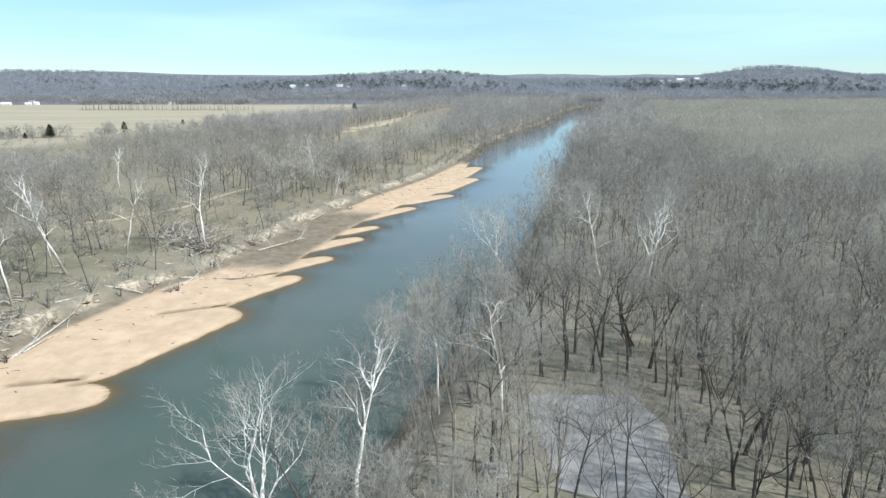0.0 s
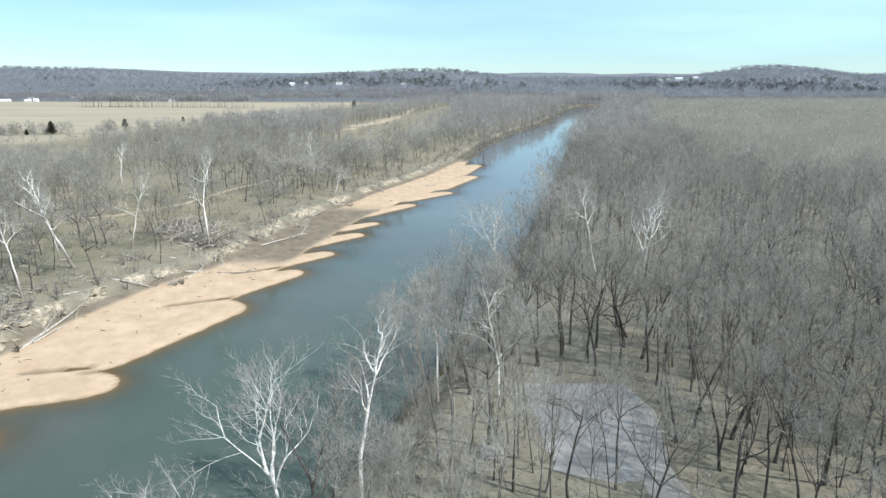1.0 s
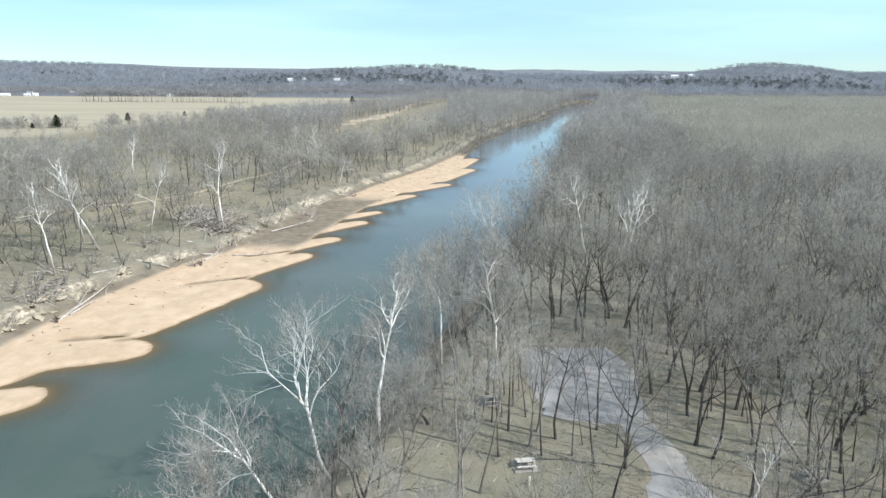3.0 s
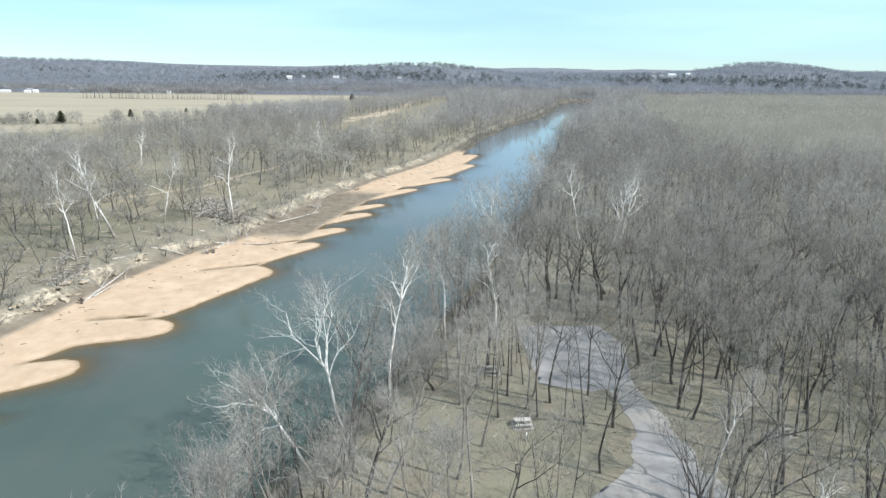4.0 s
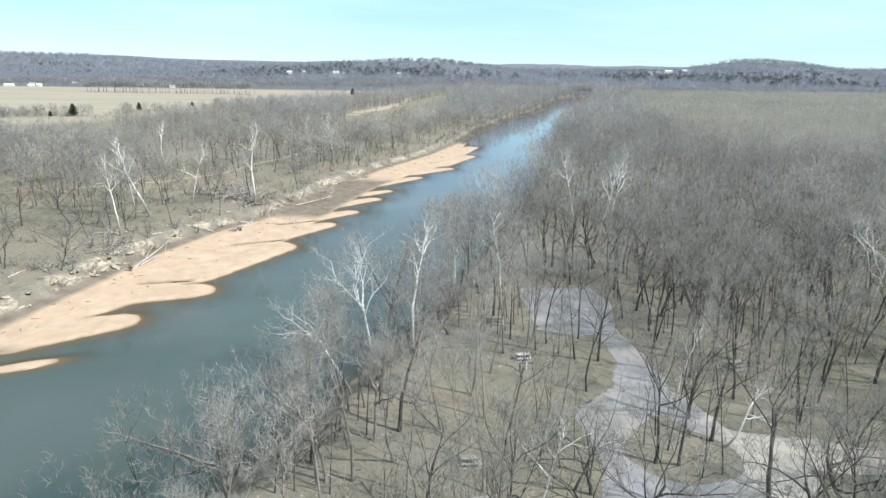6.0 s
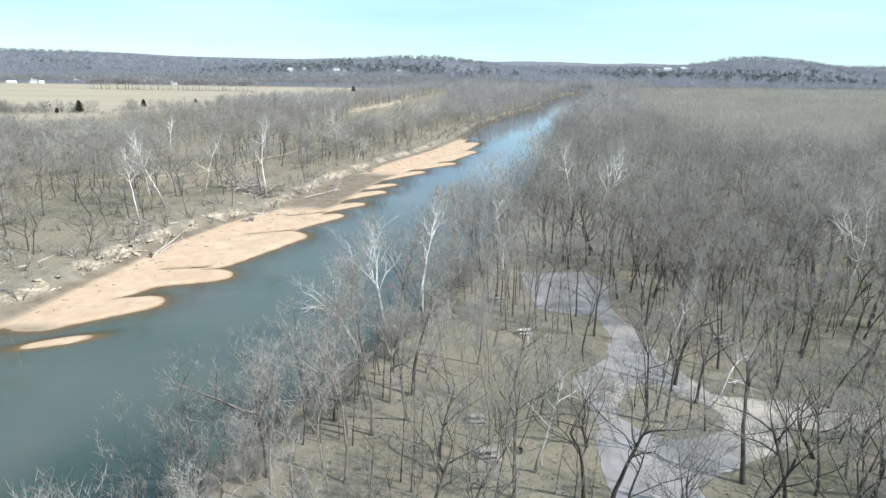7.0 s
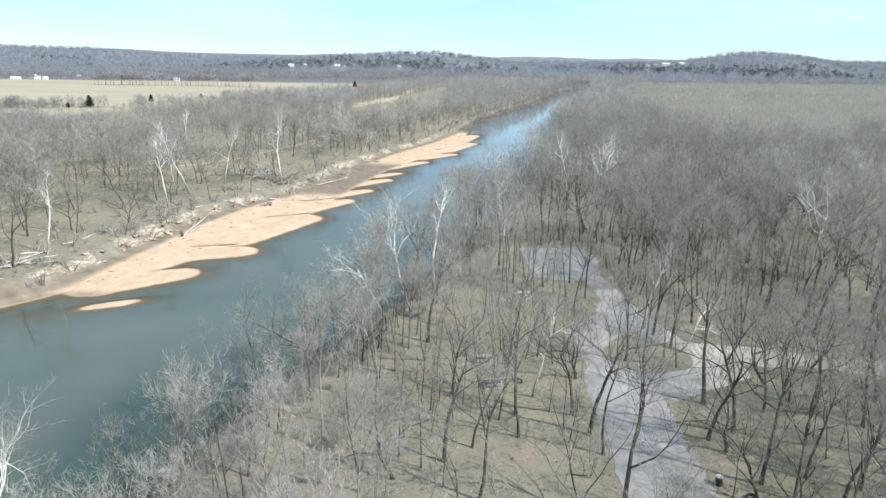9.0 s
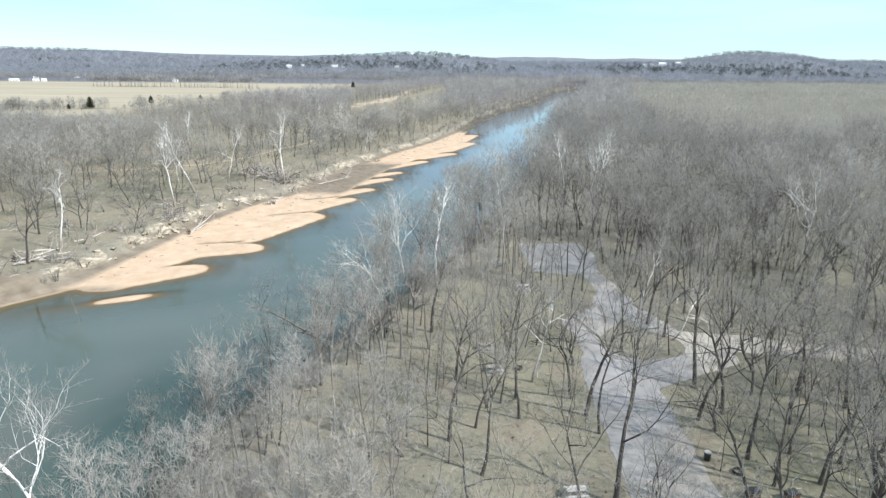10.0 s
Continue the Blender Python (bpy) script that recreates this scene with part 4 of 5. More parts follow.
# slim young trees between them
count = 0
for _ in range(3000):
    x, y = rng.uniform(-36, 60), rng.uniform(-30, 90)
    g = x - float(right_x(y))
    if g < 1.5 or float(gravel_d(np.array(x), np.array(y))) < 0.8 or (y < 50 and g < 4):
        continue
    if rng.random() < 0.75 * math.exp(-((x - 10) / 7) ** 2 - ((y - 38) / 24) ** 2) + 1.0 * math.exp(-((x + 1) / 12) ** 2 - ((y - 1) / 14) ** 2):
        continue
    if free(x, y, 1.6):
        plant("sapling", rng.randrange(5), x, y, rng.uniform(0.7, 1.4), rng.uniform(0, 6.28), radians(rng.uniform(0, 9)), rng.uniform(0, 6.28))
        count += 1
    if count >= 280:
        break

# scattered trees above the cut bank
count = 0
for _ in range(4000):
    y = rng.uniform(48, 300)
    d = rng.uniform(5, 85)
    x = float(foot_x(y)) - d
    if abs(x) > 0.66 * (y + 66) + 6 or rng.random() > 0.35 + 0.9 * max(0.0, float(waves(x, y, 46, 77))):
        continue
    if math.hypot((x + 112) / 13, (y - 232) / 26) < 1 or float(seg_d(x, y, (-117, 175), (-81, 209))) < 5 or float(seg_d(x, y, (-175, 140), (-117, 175))) < 5:
        continue
    if free(x, y, 4.5):
        n = rng.randrange(7)
        plant("bank", n, x, y, rng.uniform(0.9, 1.3) if n < 3 else rng.uniform(0.7, 1.1), rng.uniform(0, 6.28), radians(rng.uniform(0, 9)), rng.uniform(0, 6.28))
        count += 1
    if count >= 95:
        break

# thicket along the near shore
for i in range(42):
    y = rng.uniform(15, 95)
    x = float(right_x(y)) + rng.uniform(1.5, 9.0)
    plant("shrub", i % 4, x, y, rng.uniform(0.4, 0.9), rng.uniform(0, 6.28))
for i in range(70):
    y = rng.uniform(-28, 20)
    x = float(right_x(y)) + rng.uniform(4.5, 8.0 + 12.0 * rng.random() ** 1.5)
    plant("shrub", i % 4, x, y, rng.uniform(0.35, 0.8), rng.uniform(0, 6.28))
# small round-crowned trees that overhang the water
for i, (x, y, k, le) in enumerate([(-27, 1.0, 0.33, 14), (-27.5, 13, 0.27, 35), (-14.6, 24, 0.75, 2), (-25.5, 15.5, 0.25, 25), (-18.5, 29, 0.72, 6), (-10.5, 31, 0.85, 3)]):
    plant("river", 1 + i % 2, x, y, k, i * 1.9, radians(le), radians(190))

# ---- woods past counting ----


def scatter(name, protos, spots, material, label, category):
    """One mesh of many trees. spots: x, y, size, turn, tint."""
    vs, ts, tint, base = [], [], [], 0
    which = np.random.RandomState(5).randint(0, len(protos), len(spots))
    spots = np.array(spots)
    zs = land(spots[:, 0], spots[:, 1])[0]
    for p, (pv, pt, shade) in enumerate(protos):
        s = spots[which == p]
        z = zs[which == p]
        if not len(s):
            continue
        c, si = np.cos(s[:, 3])[:, None], np.sin(s[:, 3])[:, None]
        k = s[:, 2][:, None]
        X = (pv[None, :, 0] * c - pv[None, :, 1] * si) * k + s[:, 0][:, None]
        Y = (pv[None, :, 0] * si + pv[None, :, 1] * c) * k + s[:, 1][:, None]
        Z = pv[None, :, 2] * k + z[:, None]
        vs.append(np.stack([X, Y, Z], -1).reshape(-1, 3))
        ts.append((pt[None] + (np.arange(len(s)) * len(pv))[:, None, None]).reshape(-1, 3) + base)
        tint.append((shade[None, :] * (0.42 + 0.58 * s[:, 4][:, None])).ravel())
        base += len(s) * len(pv)
    ob = big_mesh(name, np.concatenate(vs), np.concatenate(ts), material, {"tint": np.concatenate(tint)})
    return tagged(ob, label, category, kind="stuff")


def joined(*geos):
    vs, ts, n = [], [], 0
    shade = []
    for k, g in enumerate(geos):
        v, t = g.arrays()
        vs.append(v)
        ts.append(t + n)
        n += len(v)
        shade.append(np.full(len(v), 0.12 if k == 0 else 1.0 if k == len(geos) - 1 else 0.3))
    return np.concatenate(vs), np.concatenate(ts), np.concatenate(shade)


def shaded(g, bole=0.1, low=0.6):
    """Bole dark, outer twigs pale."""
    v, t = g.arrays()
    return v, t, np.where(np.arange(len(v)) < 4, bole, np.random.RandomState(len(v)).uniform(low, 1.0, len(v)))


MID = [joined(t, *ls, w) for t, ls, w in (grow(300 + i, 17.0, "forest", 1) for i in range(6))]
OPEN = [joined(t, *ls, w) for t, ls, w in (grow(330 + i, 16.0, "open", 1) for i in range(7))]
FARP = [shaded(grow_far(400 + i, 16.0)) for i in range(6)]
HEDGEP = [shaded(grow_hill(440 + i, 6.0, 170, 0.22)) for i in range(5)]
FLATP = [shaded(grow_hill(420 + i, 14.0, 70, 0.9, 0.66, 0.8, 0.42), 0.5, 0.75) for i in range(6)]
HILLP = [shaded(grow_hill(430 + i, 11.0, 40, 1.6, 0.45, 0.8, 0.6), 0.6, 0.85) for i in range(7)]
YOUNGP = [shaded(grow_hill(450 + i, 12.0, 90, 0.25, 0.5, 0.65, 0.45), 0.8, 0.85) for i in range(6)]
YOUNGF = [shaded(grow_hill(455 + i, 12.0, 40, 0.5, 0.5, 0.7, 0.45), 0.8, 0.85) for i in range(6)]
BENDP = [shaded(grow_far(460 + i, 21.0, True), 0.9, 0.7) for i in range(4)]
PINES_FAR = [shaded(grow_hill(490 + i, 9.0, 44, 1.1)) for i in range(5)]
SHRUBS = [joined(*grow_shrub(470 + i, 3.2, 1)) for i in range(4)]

nr = np.random.RandomState(11)


def jitter(x0, x1, y0, y1, step):
    gx_, gy_ = np.meshgrid(np.arange(x0, x1, step), np.arange(y0, y1, step))
    gx_ = gx_ + nr.uniform(-0.48, 0.48, gx_.shape) * step
    gy_ = gy_ + nr.uniform(-0.48, 0.48, gy_.shape) * step
    return gx_.ravel(), gy_.ravel()


def in_view(x, y, margin=25):
    """Inside the wedge that the flight ever looks over."""
    return np.abs(x - 0.0) < 0.70 * (y + 62) + margin


def rows(x, y, lo, hi, shade=0.0):
    n = len(x)
    return np.stack([x, y, nr.uniform(lo, hi, n), nr.uniform(0, 6.28, n), nr.uniform(shade, 1, n)], -1)


# right side, middle distance
x, y = jitter(-60, 330, -78, 360, 6.6)
g = x - right_x(y)
inner = (x < 72) & (y < 96) & (y > -44) | (gravel_d(x, y) < 2.0)
ok = (g > 1.5) & ~inner & (in_view(x, y) | (y < -40) & (x < 70)) & ((g < 60) | (y < 230))
for sx, sy in ((14, 126), (11, 122), (9, 120), (32, 109), (36, 114), (30, 120), (33, 198)):
    ok &= np.hypot(x - sx, y - sy) > 7.5
right_mid = rows(x[ok], y[ok], 0.75, 1.3, 0.0)
# left side, middle distance: a fringe on the bank, looser on the plain
x, y = jitter(-260, 30, 20, 420, 5.6)
d = foot_x(y) - x
dens = np.where(d < 30, 0.24 + 0.08 * ramp((y - 195) / 40), np.where((y > 250) | (d > 105), 0.25, 0.2))
dens = np.where((y < 215) & (d < 70), 0.1, dens)
dens = dens + 0.95 * ramp(1.5 * hill(x, y, -152, 195, 30, 62)) + 0.7 * hill(x, y, -200, 290, 45, 28) + 0.6 * hill(x, y, -125, 300, 25, 18) - 0.5 * hill(x, y, -112, 232, 16, 26) - 0.3 * hill(x, y, -92, 250, 22, 30)
dens = dens * (1 - 0.85 * hill(x, y, -84, 212, 16, 26)) * (1 - 0.75 * hill(x, y, -110, 172, 26, 14))
dens = dens * np.where(d < 30, 1, np.clip(0.7 + 1.3 * waves(x, y, 55, 61), 0.08, 1.5))
dens = dens * np.where((y > 285) & (d > 24), 0.8, 1.25)
ok = (d > 5) & in_view(x, y) & ((y < 335) | (x > -0.35 * y) | (y < np.interp(x, [-900, -292, -244, -209, -150, -110], [300, 444, 466, 550, 700, 1075]) - 40)) & (nr.uniform(0, 1, len(x)) < dens) & (seg_d(x, y, (-117, 175), (-81, 209)) > 4)
left_mid = rows(x[ok], y[ok], 0.65, 1.35)
left_mid[:, 2] *= np.where((x[ok] < -0.42 * y[ok]) & (y[ok] > 225), 0.68, 1.0) * np.where((y[ok] > 285) & (foot_x(y[ok]) - x[ok] > 24), 0.55, 1.0)
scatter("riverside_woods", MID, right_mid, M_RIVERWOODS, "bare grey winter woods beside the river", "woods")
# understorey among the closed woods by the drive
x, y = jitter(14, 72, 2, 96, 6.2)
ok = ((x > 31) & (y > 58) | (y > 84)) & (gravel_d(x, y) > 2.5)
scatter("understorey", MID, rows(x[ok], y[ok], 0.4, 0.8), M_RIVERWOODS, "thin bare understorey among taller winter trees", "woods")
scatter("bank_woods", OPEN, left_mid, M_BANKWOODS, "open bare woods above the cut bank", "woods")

# young uniform woods away from the river
x, y = jitter(60, 900, 215, 1080, 7.2)
g = x - right_x(y)
ok = (g > 55) & in_view(x, y, 40) & ((y > 355) | (x > 320) | (g > 60) & (y > 228))
near = ok & (y < 470)
scatter("young_woods", YOUNGP, rows(x[near], y[near], 0.85, 1.15, 0.6), M_YOUNG, "even stand of young bare trees, tan in the sun", "woods")
near = ok & (y >= 470)
scatter("young_woods", YOUNGF, rows(x[near], y[near], 0.85, 1.15, 0.6), M_YOUNG, "even stand of young bare trees, tan in the sun", "woods")

# riparian strips further off
x, y = jitter(-160, 340, 350, 1080, 7.6)
g, d = x - right_x(y), foot_x(y) - x
tr_d = np.minimum(seg_d(x, y, (-68, 563), (-35, 668)), seg_d(x, y, (-35, 668), (13, 938)))
ok = (((g > 1) & (g < 58)) | ((d > np.where(y > 390, -3, 0)) & (d < 190) & (tr_d > 8) & (y > 415))) & in_view(x, y)
bear = x / y
track_y = np.interp(bear, [-0.125, -0.052, 0.014], [555, 668, 938])
thin = (bear > -0.15) & (bear < 0.014) & (y > 0.58 * track_y) & (y < track_y + 12) & (d > 38 + 12 * waves(x, y, 60, 81))
ok &= ~(thin & ((nr.uniform(0, 1, len(x)) < 0.6) | (tr_d < 14)))
fm = land(x, y)[1]["field"]
ok &= (fm < 0.3) & (x > -0.35 * y)
far_spots = rows(x[ok], y[ok], 0.75, 1.2)
far_spots[:, 2] *= np.where(thin[ok], 0.38, 1.0)
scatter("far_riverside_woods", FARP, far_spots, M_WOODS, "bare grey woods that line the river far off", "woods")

# low close woods between the plain and the fields
x, y = jitter(-330, -95, 285, 650, 5.4)
near_edge = np.interp(x, [-900, -292, -244, -209, -150, -110], [300, 444, 466, 550, 700, 1075])
ok = (x > -0.53 * y) & (y < near_edge - np.where(x < -0.36 * y, 110, 45)) & (foot_x(y) - x > 45) & (nr.uniform(0, 1, len(x)) < np.clip(0.75 + 0.7 * waves(x, y, 70, 83), 0.1, 1.0)) & (np.hypot((x + 112) / 16, (y - 236) / 30) > 1)
scatter("plain_woods", FARP, rows(x[ok], y[ok], 0.42, 0.72), M_BANKWOODS, "low close bare woods between river plain and fields", "woods")

# farm and hill houses: bearing (x over y), distance, width, depth, wall height, roof, storeys
HOUSES = [(-0.151, 1413, 12, 8, 5.5, "grey"), (-0.138, 1400, 6, 6, 3.8, "grey"), (0.35, 1545, 17, 8, 3.8, "pale"), (0.322, 1550, 9, 8, 4.8, "grey"), (0.333, 1560, 7, 7, 4.0, "grey"),
          (0.374, 1580, 12, 8, 2.8, "pale"), (-0.645, 1088, 14, 7, 2.4, "pale"), (-0.612, 1084, 9, 6, 2.4, "pale"), (-0.6, 1086, 7, 6, 3.6, "pale"),
          (-0.607, 1230, 8, 7, 4, "pale"), (-0.543, 1300, 8, 7, 4, "grey"), (-0.438, 1420, 11, 7, 3.7, "pale"), (-0.34, 1400, 10, 7, 4, "grey"),
          (-0.22, 1420, 10, 7, 4.2, "pale"), (-0.199, 1440, 8, 7, 4, "grey"), (-0.057, 1400, 9, 7, 3.7, "grey"), (-0.4, 1100, 9, 7, 3.7, "pale")]


def clear_of_houses(x, y):
    ok = np.ones(len(x), bool)
    for b, hy, w, *_ in HOUSES:
        ok &= ~((np.abs(x - b * y) < w * 0.7) & (y > hy - 75) & (y < hy + w))
    return ok


# woods on the hills
sp = []
for y0, y1, st in ((1160, 1420, 12.5), (1420, 1900, 14)):
    x, y = jitter(-2300, 2300, y0, y1, st)
    ok = in_view(x, y, 40) & (land(x, y + 50)[0] - land(x, y)[0] > -0.6) & ((y > 1285) | (x > 290))
    sp.append(rows(x[ok], y[ok], 0.8, 1.15, 0.55))
x, y = jitter(-1950, 1100, 1900, 2750, 23)
ok = land(x, y + 60)[0] - land(x, y)[0] > 0.5
sp.append(rows(x[ok], y[ok], 1.1, 1.5))
sp = np.concatenate(sp)
sp = sp[clear_of_houses(sp[:, 0], sp[:, 1])]
scatter("hill_woods", HILLP, sp, M_FAR_HAZED, "grey winter woods over the plain's edge and low hills", "woods")

# tall bare trees on the flat below the hills, and a row across the field
x, y = jitter(-1050, 960, 1078, 1290, 11.5)
ok = in_view(x, y, 20) & ((x > -120) | (y > 1092)) & ((y < 1165) | (x < 300))
sp = [rows(x[ok], y[ok], 0.75, 1.1)]
x, y = jitter(-480, -240, 840, 930, 6.5)
ok = np.abs(y - 885 + 0.1 * (x + 360)) < 7
sp.append(rows(x[ok], y[ok], 1.0, 1.3))
sp = np.concatenate(sp)
sp = sp[clear_of_houses(sp[:, 0], sp[:, 1])]
scatter("flatland_woods", FLATP, sp, M_FLAT, "rows of tall bare trees across the far flat", "woods")

# pale grove round the far bend
x, y = jitter(205, 350, 1066, 1100, 5.5)
scatter("bend_grove", BENDP, rows(x, y, 0.8, 1.15), M_WOODS, "tall pale bare trees behind the far bend of the river", "woods")

# hedge between the fields
x, y = jitter(-420, -120, 380, 760, 3.4)
near_edge = np.interp(x, [-900, -292, -244, -209, -150, -110], [300, 444, 466, 550, 700, 1075])
ok = (np.abs(y - near_edge - 3) < 5) & (nr.uniform(0, 1, len(x)) < np.clip(0.55 + 0.8 * waves(x, y, 45, 71), 0.12, 0.95))
scatter("field_hedge", HEDGEP, rows(x[ok], y[ok], 0.5, 1.7), M_BANKWOODS, "ragged bare hedge along the edge of a dry field", "hedge")

# evergreens
ev = []
for cx, cy, sx, sy, n in ((-430, 1500, 60, 30, 70), (-340, 1450, 45, 25, 80), (-266, 1430, 40, 22, 80), (-130, 1425, 60, 22, 120), (-50, 1415, 45, 22, 90),
                          (10, 1390, 35, 20, 50), (-40, 1600, 50, 20, 40), (30, 1590, 30, 18, 26), (-180, 1500, 60, 40, 50), (120, 1435, 22, 14, 34), (360, 1500, 60, 25, 60),
                          (415, 1460, 40, 20, 60), (500, 1440, 45, 20, 110), (560, 1430, 35, 18, 60), (650, 1420, 30, 18, 80), (735, 1440, 45, 20, 130), (790, 1390, 60, 18, 90),
                          (880, 1380, 70, 25, 90), (-1020, 2000, 120, 60, 60), (-700, 1450, 160, 60, 60), (-560, 1420, 60, 50, 40), (-1290, 2330, 40, 30, 60), (1000, 1480, 90, 40, 60)):
    ev.append(rows(nr.normal(cx, sx * 1.35, int(n * 0.62)), nr.normal(cy, sy * 1.4, int(n * 0.62)), 0.7, 1.45))
ev = np.concatenate(ev)
ev = ev[clear_of_houses(ev[:, 0], ev[:, 1])]
scatter("evergreen_woods", PINES_FAR, ev, M_PINE_HAZED, "dark evergreen clumps on the hillsides", "woods")

# brush on the left bank and hedges
x, y = jitter(-150, 260, 40, 1050, 3.2)
d = foot_x(y) - x
ok = (d > np.where(y > 345, -5.2, 2.0)) & (d < np.where(y > 335, 11, 75)) & in_view(x, y) & (nr.uniform(0, 1, len(x)) < np.where(y > 345, 0.95, np.where(d < 12, 0.7, 0.2)) * np.clip(0.7 + 0.9 * waves(x, y, 25, 62), 0.1, 1.3))
scatter("bank_brush", SHRUBS, rows(x[ok], y[ok], 0.4, 1.3), M_BANKWOODS, "low grey brush on the cut bank", "brush")

# sticks and clods strewn on the sand
g = Geo()
for _ in range(120):
    y = rng.uniform(62, 330)
    x = float(foot_x(y)) + abs(rng.gauss(0, 7)) + 0.6
    if float(shore_d(np.array([x]), np.array([y]))[0]) > -0.6:
        continue
    a = Vector((x, y, ground_z(x, y) + 0.03))
    h = rng.uniform(0, 6.28)
    g.tube([a, a + Vector((math.cos(h), math.sin(h), 0.03)) * rng.uniform(0.15, 0.5), a + Vector((math.cos(h + 0.2), math.sin(h + 0.2), 0.03)) * rng.uniform(0.6, 1.3)],
           [rng.uniform(0.04, 0.12), 0.06, 0.02], 4)
sticks = new("sand_litter", g.mesh("sand_litter", M_DEAD))
tagged(sticks, "dark sticks and clods strewn over pale sand", "driftwood", kind="stuff")

# ---- things on the ground ----


def thing(name, x, y, turn=0.0, lift=0.0, label="", category="", group=""):
    ob = new(name)
    ob.matrix_world = Matrix.Translation((x, y, ground_z(x, y) + lift)) @ Matrix.Rotation(turn, 4, "Z")
    return tagged(ob, label, category, group)


def log_geo(rng, length, r, knots=3, curl=0.05, up=0.0):
    """A bleached trunk lying along x, with broken stubs."""
    g = Geo()
    pts = bent(rng, Vector((0, 0, r * 0.8)), Vector((1, 0, up)), length, 7, curl, 0.0)
    g.tube(pts, [r * (1.15 - 0.75 * i / 7) for i in range(8)], 6)
    g.f.append(tuple(range(6))[::-1])
    for _ in range(knots):
        c, d = on_line(pts, rng.uniform(0.3, 0.95))
        out = Vector((rng.uniform(0.1, 0.7), rng.uniform(-1, 1), rng.uniform(0.0, 0.8))).normalized()
        if knots > 3:
            out = Vector((out.x, out.y, out.z + 0.35)).normalized()
        bp = bent(rng, c, out, length * (rng.uniform(0.2, 0.5) if knots > 3 else rng.uniform(0.12, 0.3)), 3, 0.2, 0.05)
        rr = r * rng.uniform(0.25, 0.45)
        g.tube(bp, [rr, rr * 0.8, rr * 0.5, rr * 0.2], 5)
        for _k in range(4 if knots > 3 else 0):
            q, qd = on_line(bp, rng.uniform(0.3, 0.95))
            g.spike(q, q + (qd + Vector((rng.gauss(0, 0.6), rng.gauss(0, 0.6), rng.gauss(0.2, 0.5)))) * length * rng.uniform(0.05, 0.13), rr * 0.4)
    return g


def root_plate(rng, r):
    g = Geo()
    for _ in range(26):
        out = Vector((rng.uniform(-0.6, 0.1), rng.gauss(0, 1), rng.gauss(0.2, 0.8))).normalized()
        bp = bent(rng, Vector((0, 0, r * 0.6)), out, r * rng.uniform(0.6, 1.3), 3, 0.25, 0.0)
        g.tube(bp, [r * 0.13, r * 0.09, r * 0.05, 0.02], 4)
    return g


rng = random.Random(21)
# fallen trunks: x, y, length, radius, heading, knots
LOGS = [(-66.1, 97.8, 19, 0.27, 85, 3), (-65.6, 101, 15, 0.17, 78, 3), (-87.8, 66.0, 9.5, 0.3, 62, 2), (-86.7, 63.5, 10, 0.24, 50, 2),
        (-85.5, 66.5, 7.5, 0.2, 20, 2), (-74.1, 73.6, 7.6, 0.2, 84, 1), (-72.6, 55.8, 2.6, 0.1, 40, 0), (-50, 94.2, 2.0, 0.12, 10, 2),
        (-54.0, 136, 13, 0.2, 75, 5), (-49.4, 141.5, 9, 0.16, 8, 5), (-46, 164, 14, 0.2, 62, 6), (-61, 144, 9, 0.2, 25, 4),
        (-57, 150, 8, 0.18, 130, 4), (-63, 155, 9, 0.2, 10, 4), (-70, 118, 8, 0.18, 60, 3), (-36.5, 219, 7, 0.2, 20, 2),
        (-21.6, 246, 8, 0.22, 150, 3), (-6, 262, 4, 0.2, 5, 1), (-82, 84, 6, 0.16, 80, 3), (9, 330, 6, 0.2, 60, 2), (-56, 140, 10, 0.2, 40, 6), (-52, 148, 11, 0.2, 110, 6), (-47, 172, 9, 0.18, 80, 5),
        (-66, 128, 9, 0.2, 20, 5), (-72, 170, 11, 0.22, 10, 6), (-66, 175, 12, 0.2, -15, 6), (-60, 164, 10, 0.2, 70, 6), (-68, 162, 10, 0.2, 35, 6), (-88, 72, 9, 0.24, 35, 6), (-84, 80, 8, 0.2, 70, 5), (-90, 60, 10, 0.22, 45, 6), (-40, 200, 8, 0.16, 70, 5)]
for x, y, ln, r, head, knots in LOGS:
    ob = thing("fallen_log", x, y, radians(head), 0.0, "bleached fallen trunk with broken stubs on the bank", "log", "drift logs")
    z1 = ground_z(x + math.cos(radians(head)) * ln, y + math.sin(radians(head)) * ln) - ground_z(x, y)
    part("trunk", log_geo(rng, ln, r, knots, 0.06, z1 / ln), M_DRIFT, ob, smooth=True)
    if r > 0.26:
        part("root", root_plate(rng, r * 3.4), M_DEAD, ob, "dark torn root plate")

